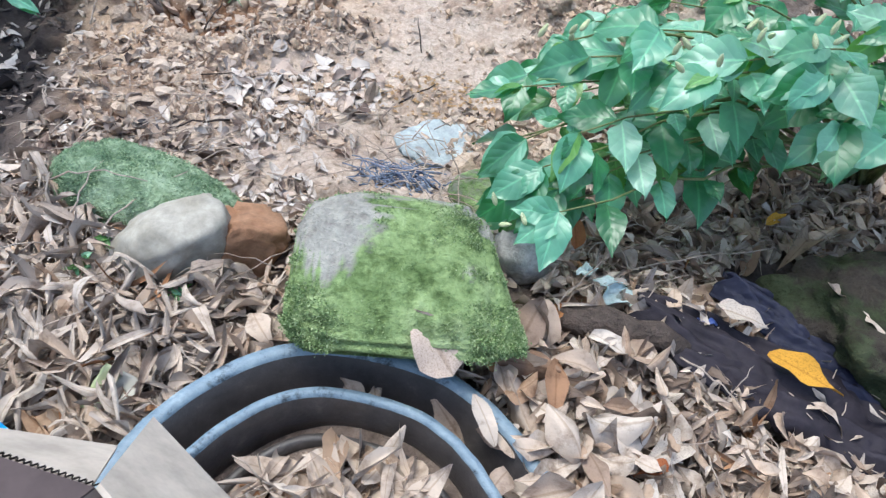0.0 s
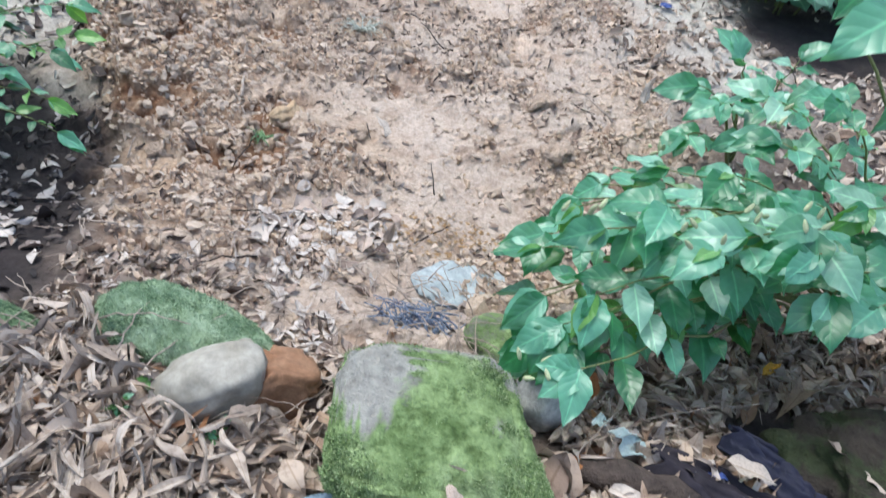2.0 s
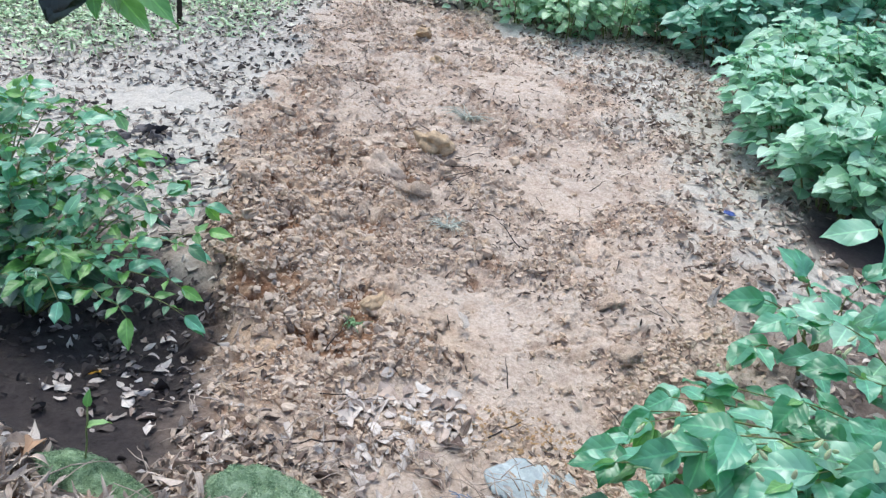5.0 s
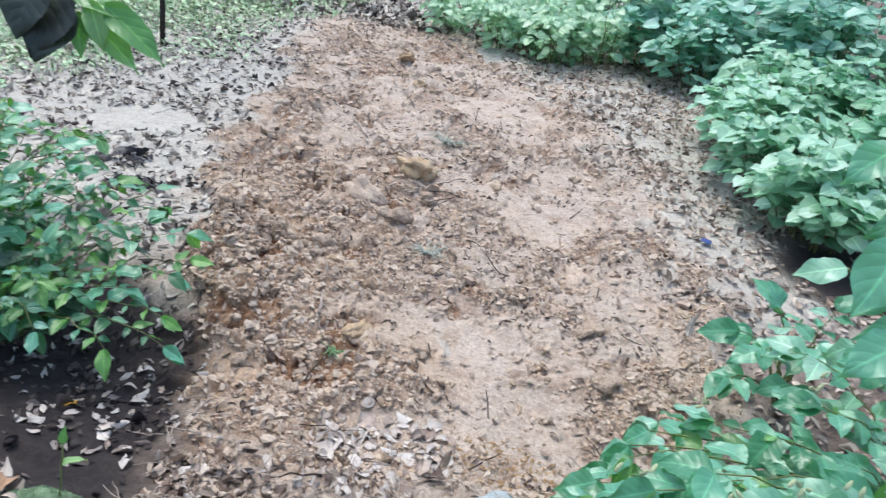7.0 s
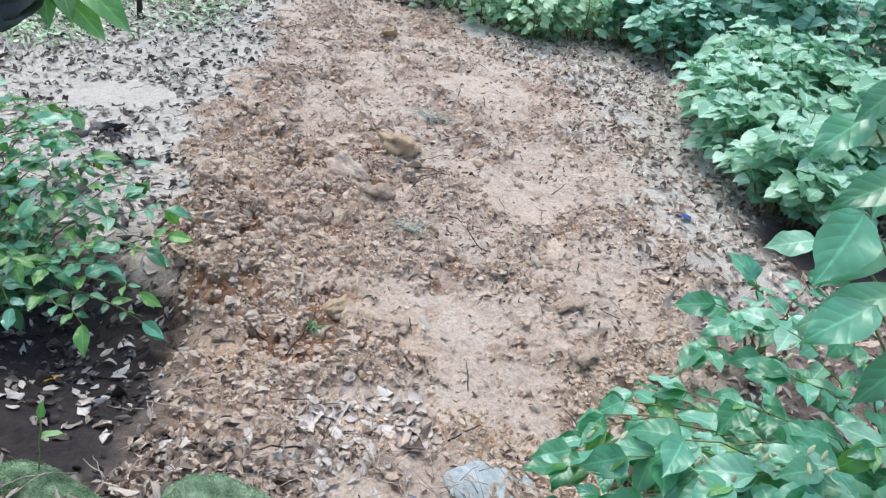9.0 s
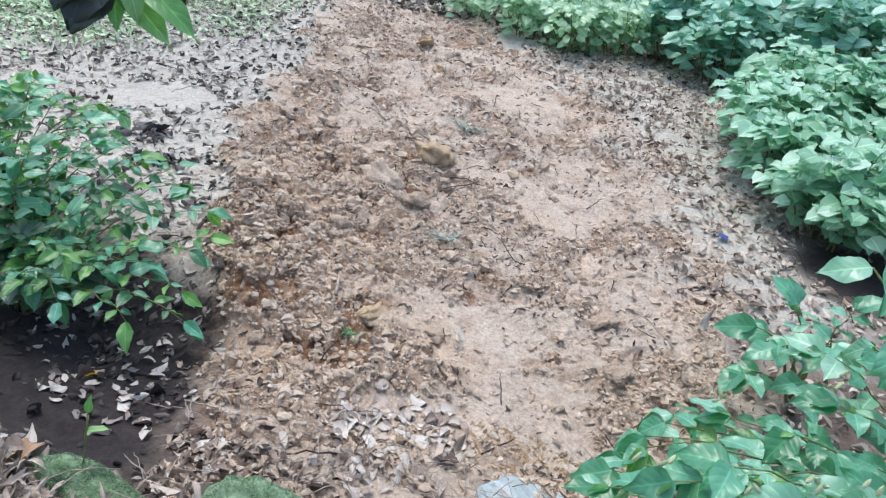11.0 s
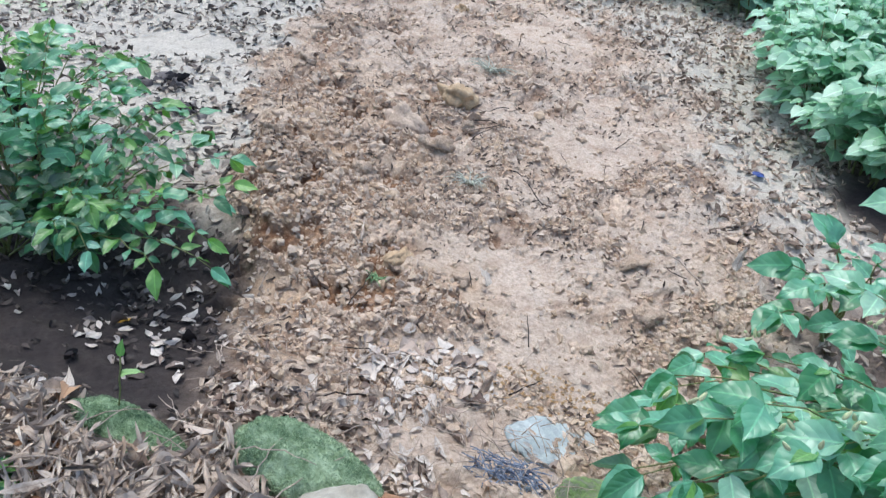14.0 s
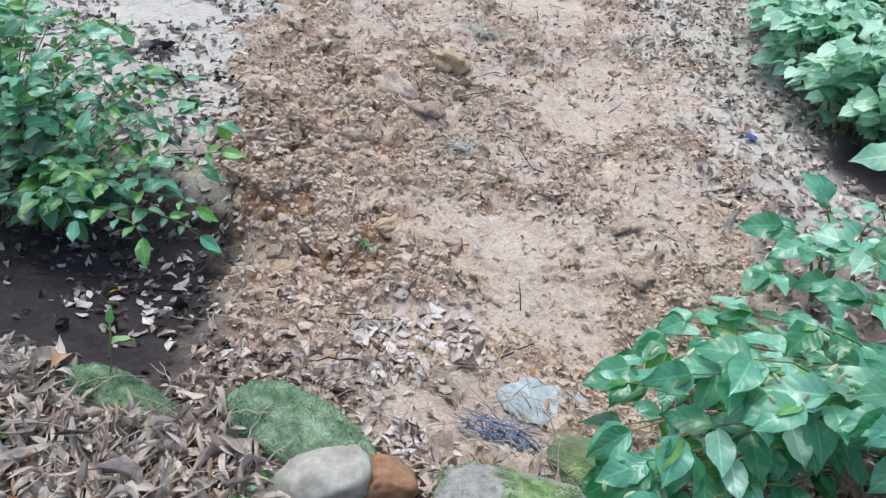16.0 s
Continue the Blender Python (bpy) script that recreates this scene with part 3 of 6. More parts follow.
M_MOTTLED = simple("mottled_stone", (0.27, 0.26, 0.24), (0.60, 0.585, 0.555), 22, 0.8, 0.3, 0.4, 0.004)
M_SLAB = simple("pale_slab", (0.27, 0.31, 0.32), (0.43, 0.47, 0.48), 14, 0.8, 0.3, 0.5, 0.005)
M_BROWNSTONE = simple("brown_stone", (0.21, 0.105, 0.058), (0.36, 0.215, 0.135), 14, 0.85, 0.2, 0.5, 0.004)
M_BEIGESTONE = simple("beige_stone", (0.28, 0.23, 0.19), (0.42, 0.36, 0.30), 14, 0.8, 0.25, 0.4, 0.004)
M_PALECLOD = simple("pale_clod", (0.54, 0.41, 0.32), (0.58, 0.465, 0.375), 16, 0.95, 0.15, 0.7, 0.008)
M_LONE = simple("lone_clod", (0.50, 0.365, 0.27), (0.58, 0.46, 0.37), 2, 0.95, 0.15, 0.5, 0.1)
M_YSTONE = simple("yellow_brown_stone", (0.40, 0.28, 0.17), (0.50, 0.38, 0.26), 14, 0.9, 0.2, 0.6, 0.006)


def big_bare(p):
    """Moss cover on the big stone: bare on its upper back edge and along a low ledge."""
    n = 0.36 * noise.noise(p * 22) + 0.3 * noise.noise(p * 55) + 0.15 * noise.noise(p * 120)
    p = p / 0.916
    a = math.hypot((p.x + 0.105) / 0.06, (p.y - 0.02) / 0.115)
    b = math.hypot((p.x + 0.01) / 0.24, (p.y - 0.135) / 0.055)
    c = math.hypot((p.x + 0.01) / 0.06, (p.z + 0.03) / 0.04) + (0 if p.y < -0.04 else 3)
    d = math.hypot((p.x - 0.11) / 0.075, (p.y - 0.105) / 0.055)
    e = math.hypot((p.x - 0.085) / 0.035, (p.y + 0.03) / 0.03)
    g = math.hypot((p.x - 0.12) / 0.03, (p.y - 0.05) / 0.045)
    return max(0.0, min(1.0, min(a, b, c, d + 0.2, e + 0.4, g + 0.4) + n - 0.45)) * 0.8


def build_rocks():
    me = rock_mesh("mossy_boulder", (0.298, 0.245, 0.196), 3.1, M_MOSSBIG, 3.2, 0.10, big_bare, 5, lean=0.42, square=0.12)
    ob = thing("mossy_boulder", "squarish grey stone covered in bright green moss beside the tyre", "stone", (-0.103, 1.03, 0.135), data=me)
    ob.rotation_euler = (radians(6), radians(2), radians(8))
    part("moss", moss_tufts(me, 16000, 0.0032, M_BLADE, 1, 0.3), ob, "bright green moss cushion")
    me = rock_mesh("mossy_stone", (0.307, 0.151, 0.119), 7.7, M_MOSSDARK, 1.15, 0.14, lambda p: 0.72 + 0.25 * noise.noise(p * 14), 5)
    ob = thing("mossy_stone", "rounded stone with dark green moss behind the pale stone", "stone", (-0.53, 1.134, 0.091), group="stones edging the soil", data=me)
    ob.rotation_euler = (radians(6), radians(8), radians(-8))
    part("moss", moss_tufts(me, 13000, 0.0026, M_BLADED, 2, 0.42), ob, "dark green moss")
    me = rock_mesh("mossy_stone", (0.30, 0.088, 0.070), 9.3, M_MOSSLOW, 1.1, 0.16, lambda p: 0.5, 4)
    ob = thing("mossy_stone", "long low mossy stone in front of the dark bush", "stone", (-0.865, 1.10, 0.06), group="stones edging the soil", data=me)
    ob.rotation_euler = (0, radians(10), radians(-4))
    part("moss", moss_tufts(me, 8000, 0.0026, M_BLADEL, 3, 0.2), ob, "dark green moss")
    me = rock_mesh("pale_stone", (0.172, 0.112, 0.115), 1.2, M_WHITESTONE, 1.25, 0.2, None, 4)
    ob = thing("pale_stone", "smooth pale grey river stone leaning on a mossy stone", "stone", (-0.442, 1.035, 0.119), group="stones edging the soil", data=me)
    ob.rotation_euler = (radians(10), radians(-22), radians(24))
    me = rock_mesh("brown_stone", (0.095, 0.09, 0.108), 5.2, M_BROWNSTONE, 2.1, 0.36, None, 4)
    ob = thing("brown_stone", "small rusty brown angular stone", "stone", (-0.348, 1.075, 0.098), group="stones edging the soil", data=me)
    ob.rotation_euler = (radians(-8), radians(24), radians(20))
    me = rock_mesh("grey_stone", (0.096, 0.092, 0.128), 6.4, M_MOTTLED, 1.1, 0.12, None, 4)
    thing("grey_stone", "pale grey stone half hidden under the shrub", "stone", (0.068, 1.155, 0.108), group="stones edging the soil", data=me)
    me = rock_mesh("beige_stone", (0.14, 0.11, 0.08), 2.4, M_BEIGESTONE, 1.2, 0.14, None, 3)
    thing("beige_stone", "beige stone among dead leaves under the shrub", "stone", (0.345, 1.52, -0.01), group="stones edging the soil", data=me)
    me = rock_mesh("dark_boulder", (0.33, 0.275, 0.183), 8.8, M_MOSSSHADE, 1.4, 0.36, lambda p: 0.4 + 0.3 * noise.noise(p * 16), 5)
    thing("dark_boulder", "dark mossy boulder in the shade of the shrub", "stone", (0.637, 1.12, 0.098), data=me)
    me = rock_mesh("flat_stone", (0.22, 0.15, 0.016), 4.4, M_SLAB, 1.5, 0.25, None, 4)
    ob = thing("flat_stone", "flat pale grey slab lying on the soil", "stone", (-0.08, 1.55, ground_z(-0.08, 1.55) - 0.001), data=me)
    ob.rotation_euler = (radians(4), 0, radians(15))
    me = rock_mesh("mossy_stone", (0.2, 0.14, 0.09), 11.3, M_MOSSBIG, 1.3, 0.15, lambda p: 0.4, 4)
    thing("mossy_stone", "low stone with thin pale moss behind the boulder", "stone", (0.03, 1.37, 0.005), group="stones edging the soil", data=me)
    for x, y, s, sd in ((-0.885, 3.34, 0.19, 1.0), (-1.3, 4.85, 0.12, 2.0), (-1.58, 5.37, 0.13, 3.0), (-0.7, 2.1, 0.10, 4.0), (-0.02, 2.78, 0.13, 5.0), (-1.03, 3.03, 0.20, 6.0)):
        me = rock_mesh("soil_clod", (s, s * 0.8, s * (0.6 if sd < 4.5 else 0.4)), sd + 20, M_YSTONE if sd in (1.0, 2.0, 3.0, 4.0) else M_PALECLOD, 1.3, 0.6, None, 4)
        ob = thing("soil_clod", "yellow-brown lump of clay on the dug soil" if sd < 4.5 else "pale lump of dry soil on the dug bed", "clod", (x, y, ground_z(x, y) + s * (0.16 if sd < 4.5 else 0.02)), group="large clods on the dug soil", data=me)
        ob.rotation_euler = (0.2 * sd, 0.1 * sd, sd)


build_rocks()


# ---- halved tyre ----
def build_tyre():
    m, nt, b = material("worn_rubber", 0.42, 0.5)
    v = coord(nt)
    n = noise_of(nt, 30, 5, 0.7, v)
    c = ramp(nt, n, [(0.35, (0.042, 0.037, 0.037)), (0.6, (0.07, 0.062, 0.061)), (0.75, (0.13, 0.112, 0.10))])
    nt.links.new(c, b.inputs["Base Color"])
    relief(nt, b, noise_of(nt, 140, 4, 0.7, v), 0.3, 0.003)
    # Scuffed edge, with the rubber's bluish sheen painted into its colour.
    m2, nt, b = material("scuffed_sheen_edge", 0.5, 0.5)
    v = coord(nt)
    n = noise_of(nt, 22, 6, 0.75, v)
    c = ramp(nt, n, [(0.36, (0.03, 0.04, 0.05)), (0.46, (0.15, 0.21, 0.27)), (0.6, (0.20, 0.27, 0.33)), (0.72, (0.32, 0.38, 0.43))])
    nt.links.new(c, b.inputs["Base Color"])
    relief(nt, b, noise_of(nt, 90, 4, 0.7, v), 0.5, 0.004)

    def lathe(prof, mats, n=120, wob=0.0, lip=()):
        verts, faces, mi = [], [], []
        for i in range(n):
            a = 2 * math.pi * i / n
            dr = wob * math.sin(3 * a + 1) + wob * 0.5 * math.sin(7 * a) + wob * 0.35 * noise.noise(Vector((9 * math.cos(a), 9 * math.sin(a), 3)))
            for r, z in prof:
                r2 = 0.916 * (r + dr)
                verts.append((r2 * math.cos(a), r2 * math.sin(a), 0.916 * z + dr * 0.6))
        k = len(prof)
        for i in range(n):
            j = (i + 1) % n
            for p in range(k):
                q = (p + 1) % k
                faces.append((i * k + p, j * k + p, j * k + q, i * k + q))
                mi.append(1 if p in lip else 0)
        me = mesh_of("ring", verts, faces, mats)
        me.polygons.foreach_set("material_index", mi)
        return me

    tyre = thing("halved_tyre", "black rubber tyre cut in half, lying open side up in leaves", "tyre", (-0.111, 0.651, 0.07))
    tyre.rotation_euler = (0, 0, 0)
    part("outer_wall", lathe([(0.296, 0.058), (0.292, 0.066), (0.278, 0.069), (0.271, 0.063), (0.262, 0.02), (0.235, -0.01), (0.235, -0.03), (0.285, -0.03), (0.299, 0.02)], [m, m2], wob=0.003, lip=(0, 1, 2)), tyre, "outer wall, its cut edge scuffed and painted with blue-grey sheen")
    part("bead", lathe([(0.226, 0.052), (0.223, 0.060), (0.214, 0.062), (0.209, 0.056), (0.200, 0.01), (0.198, -0.03), (0.222, -0.03), (0.224, 0.01)], [m, m2], wob=0.0028, lip=(0, 1, 2)), tyre, "raised inner bead, its worn edge painted with blue-grey sheen")
    part("inner_lip", lathe([(0.186, -0.004), (0.182, 0.003), (0.174, 0.003), (0.168, -0.006), (0.168, -0.03), (0.188, -0.03)], [m, m2], wob=0.003), tyre, "lower inner lip, half buried")
    return tyre


build_tyre()


# ---- cardboard box with flaps ----
def build_box():
    card = simple("cardboard", (0.45, 0.38, 0.32), (0.53, 0.46, 0.40), 4, 0.85, 0.15, 0.1, 0.001)
    inner = simple("cardboard_inside", (0.33, 0.26, 0.21), (0.40, 0.32, 0.27), 4, 0.9, 0.1, 0.1, 0.001)
    # the box rests with its bottom on the tyre's rim
    box = thing("cardboard_box", "open brown cardboard box with its flaps folded out", "box", (-0.274, 0.618, 0.138))
    e2, e1 = Vector((0.85, -0.52, 0)).normalized(), Vector((-0.52, -0.85, 0)).normalized()
    w, d, h, t = 0.24, 0.275, 0.197, 0.005

    # The box's shaded inside, painted as this flap's dark colour.
    dark = simple("dark_inside", (0.058, 0.041, 0.041), (0.085, 0.062, 0.061), 5, 0.7, 0.25, 0.1, 0.001)

    def panel(name, a, b, c, dd, label="", mat=card):
        """A corrugated sheet between four corners, with thickness."""
        a, b, c, dd = (Vector(p) for p in (a, b, c, dd))
        nrm = (b - a).cross(dd - a).normalized() * t
        n = 24
        vs, fs = [], []
        for i in range(n + 1):
            for p, q in ((a, b), (dd, c)):
                base = p.lerp(q, i / n)
                vs += [tuple(base), tuple(base + nrm)]
        for i in range(n):
            k, l = i * 4, i * 4 + 4
            fs += [(k, l, l + 2, k + 2), (k + 1, k + 3, l + 3, l + 1), (k, k + 1, l + 1, l), (k + 2, l + 2, l + 3, k + 3)]
        fs += [(0, 2, 3, 1), (n * 4, n * 4 + 1, n * 4 + 3, n * 4 + 2)]
        return part(name, mesh_of(name, vs, fs, mat, smooth=False), box, label)

    def flutes(a, b, nrm, sheet):
        """Corrugated edge between the two liners of a cut sheet."""
        a, b, nrm = Vector(a), Vector(b), Vector(nrm)
        n = int((b - a).length / 0.0026)
        vs, fs = [], []
        for i in range(n + 1):
            p = a.lerp(b, i / n) + nrm * (0.0005 if i % 2 else 0.0045)
            vs += [tuple(p + Vector((0, 0, 0.0012))), tuple(p - Vector((0, 0, 0.002)))]
        fs = [(2 * i, 2 * i + 1, 2 * i + 3, 2 * i + 2) for i in range(n)]
        part("corrugation", mesh_of("corrugation", vs, fs, bpy.data.materials["dark_bark"], smooth=False), sheet, "dark fluted cut edge")

    o, up = Vector((0, 0, 0)), Vector((0, 0, h))
    A, B, C, D = o, e1 * w, e1 * w + e2 * d, e2 * d
    panel("side", A, B, B + up, A + up, mat=inner)
    panel("side", B, C, C + up, B + up, mat=inner)
    panel("side", C, D, D + up, C + up, mat=inner)
    panel("side", D, A, A + up, D + up, mat=inner)
    panel("bottom", A + Vector((0, 0, 0.004)), B + Vector((0, 0, 0.004)), C + Vector((0, 0, 0.004)), D + Vector((0, 0, 0.004)), mat=inner)
    out1, out2 = -e2, -e1
    tip = A + up + Vector((-0.041, 0.114, -0.130))
    panel("flap", A + up, D + up, D + up + (tip - A - up), tip, "flap folded out over the tyre")
    side = A + up + Vector((-0.133, 0.008, 0.026))
    wing = panel("flap", B + up, A + up, side, B + up + (side - A - up), "flap folded out sideways, face painted purple-brown as the box's shaded inside", dark)
    panel("flap", A + up + out1 * 0.004, side + Vector((0, 0.006, -0.008)), side + Vector((-0.008, 0.022, -0.03)), A + up + Vector((-0.034, 0.062, -0.074)), "outer strip of the flap")
    flutes(A + up + Vector((0, 0, 0.002)), side + Vector((0, 0, 0.002)), out2, wing)
    return box


build_box()


def crumpled(nx, ny, w, d, amp, seed, k=9.0):
    X, Y = np.meshgrid(np.linspace(-0.5, 0.5, nx), np.linspace(-0.5, 0.5, ny))
    z = amp * (vnoise(X * k + seed, Y * k, seed) + 0.5 * np.abs(vnoise(X * 2.3 * k, Y * 2.3 * k, seed + 1)))
    ex = 1 + 0.12 * vnoise(Y * 7, X * 0 + seed, 3)
    v = np.stack([X * w * ex, Y * d, z], -1).reshape(-1, 3)
    i = np.arange(nx * ny).reshape(ny, nx)
    f = np.stack([i[:-1, :-1], i[:-1, 1:], i[1:, 1:], i[1:, :-1]], -1).reshape(-1, 4)
    return v, f


def solid(ob, t):
    m = ob.modifiers.new("thickness", "SOLIDIFY")
    m.thickness = t
    return ob


def build_litter_objects():
    # blue and white plastic bag lying against the box
    m, nt, b = material("printed_plastic", 0.25, 0.5)
    v = coord(nt)
    w = nd(nt, "ShaderNodeTexWave", Scale=5.5, Distortion=3.0, Detail=1.0)
    nt.links.new(v, w.inputs["Vector"])
    nt.links.new(ramp(nt, w.outputs[1], [(0.0, (0.03, 0.16, 0.62)), (0.34, (0.02, 0.30, 0.72)), (0.5, (0.02, 0.45, 0.75)), (0.64, (0.62, 0.68, 0.78)), (0.78, (0.06, 0.10, 0.42))]), b.inputs["Base Color"])
    vv, f = crumpled(34, 30, 0.17, 0.16, 0.012, 3)
    vv[:, 2] += 0.05 - 6.0 * (vv[:, 0] ** 2 + vv[:, 1] ** 2) * 0.5
    ob = thing("plastic_bag", "glossy blue and white printed plastic bag beside the box", "bag", (-0.563, 0.67, 0.155), data=mesh_of("plastic_bag", vv, f, m))
    ob.rotation_euler = (radians(4), 0, radians(-27))
    vv2, f2 = crumpled(20, 18, 0.15, 0.13, 0.006, 5)
    low = part("bag_underside", mesh_of("bag_underside", vv2 - np.array([0, 0, 0.075]), f2, m), ob)
    solid(ob, 0.001), solid(low, 0.04)
    # small wrapper, white with a green end
    m, nt, b = material("wrapper", 0.4, 0.4)
    v = coord(nt)
    sep = nt.nodes.new("ShaderNodeSeparateXYZ")
    nt.links.new(v, sep.inputs[0])
    mr = nd(nt, "ShaderNodeMapRange")
    mr.inputs[1].default_value, mr.inputs[2].default_value = -0.03, 0.03
    nt.links.new(sep.outputs[0], mr.inputs[0])
    nt.links.new(ramp(nt, mr.outputs[0], [(0.0, (0.34, 0.39, 0.21)), (0.42, (0.42, 0.47, 0.31)), (0.5, (0.52, 0.51, 0.45)), (1.0, (0.56, 0.54, 0.48))]), b.inputs["Base Color"])
    vv, f = crumpled(16, 20, 0.055, 0.085, 0.004, 8, 4)
    ob = solid(thing("wrapper", "crumpled white wrapper with a pale green end", "wrapper", (-0.421, 0.786, 0.098), data=mesh_of("wrapper", vv, f, m)), 0.0012)
    ob.rotation_euler = (radians(20), radians(8), radians(-12))
    # dark sheet of old rubber under the shrub
    m = simple("dark_sheet", (0.017, 0.014, 0.019), (0.038, 0.032, 0.042), 14, 0.7, 0.2, 0.3, 0.004)
    X, Y = np.meshgrid(np.linspace(0, 1, 90), np.linspace(-0.5, 0.5, 30))
    wd = 0.135 * (0.62 + 0.55 * np.sqrt(X) + 0.10 * vnoise(X * 6, Y * 0, 4)) * (1 + 0.10 * vnoise(X * 26, np.sign(Y) * 3, 9))
    lx = 0.43 * X + 0.02 * vnoise(X * 0, Y * 7, 13) * (1 - X)
    ly = Y * wd + 0.012 * vnoise(X * 4, X * 0, 15)
    fold = np.abs(vnoise(X * 3 + Y * 1.5, Y * 9 - X * 2, 6))
    lz = 0.024 + 0.014 * vnoise(X * 5, Y * 3, 5) + 0.016 * fold + 0.006 * np.abs(vnoise(X * 22, Y * 14, 7)) + 0.020 * np.cos(Y * 3.0)
    i = np.arange(2700).reshape(30, 90)
    f = np.stack([i[:-1, :-1], i[:-1, 1:], i[1:, 1:], i[1:, :-1]], -1).reshape(-1, 4)
    ob = solid(thing("rubber_sheet", "strip of dark purple-black rubber lying on dead leaves", "sheet", (0.250, 1.078, 0.066), data=mesh_of("rubber_sheet", np.stack([lx, ly, lz], -1).reshape(-1, 3), f, m)), 0.004)
    ob.rotation_euler = (0, 0, radians(-20))
    m2 = simple("navy_sheet", (0.014, 0.015, 0.030), (0.032, 0.034, 0.065), 14, 0.6, 0.25, 0.3, 0.004)
    ob2 = solid(thing("rubber_sheet", "narrow torn navy-blue sheet beside the wider dark strip", "sheet", (0.392, 1.168, 0.062), data=mesh_of("rubber_sheet", np.stack([lx * 0.66, ly * 0.55, lz * 1.1], -1).reshape(-1, 3), f, m2)), 0.004)
    ob2.rotation_euler = (0, 0, radians(-36))
    bark = simple("rotten_bark", (0.05, 0.038, 0.033), (0.13, 0.10, 0.085), 30, 0.9, 0.2, 0.8, 0.006)
    vs, fs = tube(arc((0, 0, 0), (0.2, -0.02, 0.005), 0.008, 8, 0.004, random.Random(4)), [0.012, 0.02, 0.024, 0.025, 0.024, 0.022, 0.022, 0.018, 0.01], 9)
    thing("bark", "dark rotten piece of bark among leaves", "bark", (0.118, 1.045, 0.105), data=mesh_of("bark", vs, fs, bark))
    blue = simple("blue_plastic", (0.025, 0.04, 0.16), (0.07, 0.11, 0.32), 20, 0.5)
    vv, f = crumpled(10, 9, 0.03, 0.022, 0.005, 12, 4)
    solid(thing("plastic_scrap", "tiny scrap of blue plastic", "scrap", (0.350, 1.083, 0.116), data=mesh_of("plastic_scrap", vv, f, blue)), 0.001)
    vv, f = crumpled(12, 10, 0.05, 0.04, 0.008, 14, 4)
    x, y = 0.53, 3.30
    solid(thing("plastic_scrap", "crumpled blue plastic scrap in the litter", "scrap", (x, y, ground_z(x, y) + 0.02), data=mesh_of("plastic_scrap", vv, f, blue)), 0.001)
    # pale cyan scraps of bag beside the shrub
    pale = simple("pale_plastic", (0.42, 0.55, 0.55), (0.62, 0.68, 0.66), 20, 0.5)
    for x, y, w, d, r, sd in ((0.22, 1.107, 0.065, 0.046, 0.4, 15), (0.17, 1.138, 0.028, 0.02, 1.0, 17)):
        vv, f = crumpled(16, 14, w, d, 0.012, sd, 4)
        o = solid(thing("plastic_scrap", "crumpled pale torn plastic among dead leaves", "scrap", (x, y, 0.11), data=mesh_of("plastic_scrap", vv, f, pale)), 0.001)
        o.rotation_euler = (0.2, 0.3, r)
    # bundle of dark blue netting beside the flat slab
    net = simple("blue_net", (0.05, 0.065, 0.13), (0.30, 0.36, 0.46), 40, 0.6)
    rng = random.Random(9)
    bundle = thing("net_bundle", "tangled dark blue netting on the soil", "netting", (-0.165, 1.385, ground_z(-0.165, 1.385)))
    for k in range(80):
        a = rng.uniform(0, 6.28)
        p = [Vector((rng.uniform(-0.07, 0.07), rng.uniform(-0.04, 0.04), rng.uniform(0.002, 0.028))) for _ in range(2)]
        pts = arc(p[0], p[1] + Vector((0.05 * math.cos(a), 0.025 * math.sin(a), 0)), rng.uniform(0.0, 0.015), 6, 0.006, rng)
        vs, fs = tube(pts, [0.0014] * 7, 5)
        part("strand", mesh_of("strand", vs, fs, net), bundle)


build_litter_objects()


# ---- leaves ----
def leaf_mesh(name, mat, width=0.55, fold=0.25, droop=0.35, wave=0.03, tip=1.6, seed=0, nu=6, nv=10, lobe=0.0):
    """A leaf of unit length along +Y from its stalk, with a folded midrib and a pointed tip."""
    rng = np.random.default_rng(seed)
    ph = rng.uniform(0, 6.28, 3)
    t = np.linspace(0, 1, nv + 1)
    u = np.linspace(-1, 1, nu + 1)
    T, U = np.meshgrid(t, u, indexing="ij")
    prof = 2.75 * T ** 0.62 * (1 - T) ** 0.92 * (1 - 0.25 * sstep(0.6, 0.95, T))
    prof[0], prof[-1] = 0.02, 0.004
    W = width / 2 * prof * (1 + 0.03 * np.sin(T * 30 + ph[0]) + lobe * np.cos(T * 15.7 + 1.5))
    x = U * W
    y = T - 0.10 * fold * np.abs(U) ** 2 * T
    z = fold * np.abs(x) * 0.9 - droop * T ** 2 * 0.6 + wave * np.sin(T * 11 + ph[1] + np.sign(U)) * U ** 2 + 0.012 * np.abs(np.sin(T * 12 - np.abs(U) * 3)) * np.abs(U)
    z += 0.04 * U * np.sin(T * 4 + ph[2])
    v = np.stack([x, y, z], -1).reshape(-1, 3)
    i = np.arange((nv + 1) * (nu + 1)).reshape(nv + 1, nu + 1)
    f = np.stack([i[:-1, :-1], i[:-1, 1:], i[1:, 1:], i[1:, :-1]], -1).reshape(-1, 4)
    return mesh_of(name, v, f, mat, uv=np.stack([U * 0.5 + 0.5, T], -1).reshape(-1, 2))


def leaf_pose(base, direction, up, size, roll=0.0):
    y = Vector(direction).normalized()
    x = y.cross(Vector(up)).normalized()
    z = x.cross(y)
    m = Matrix((x, y, z)).transposed().to_4x4()
    return Matrix.Translation(base) @ m @ Matrix.Rotation(roll, 4, "Y") @ Matrix.Diagonal((size, size, size, 1))


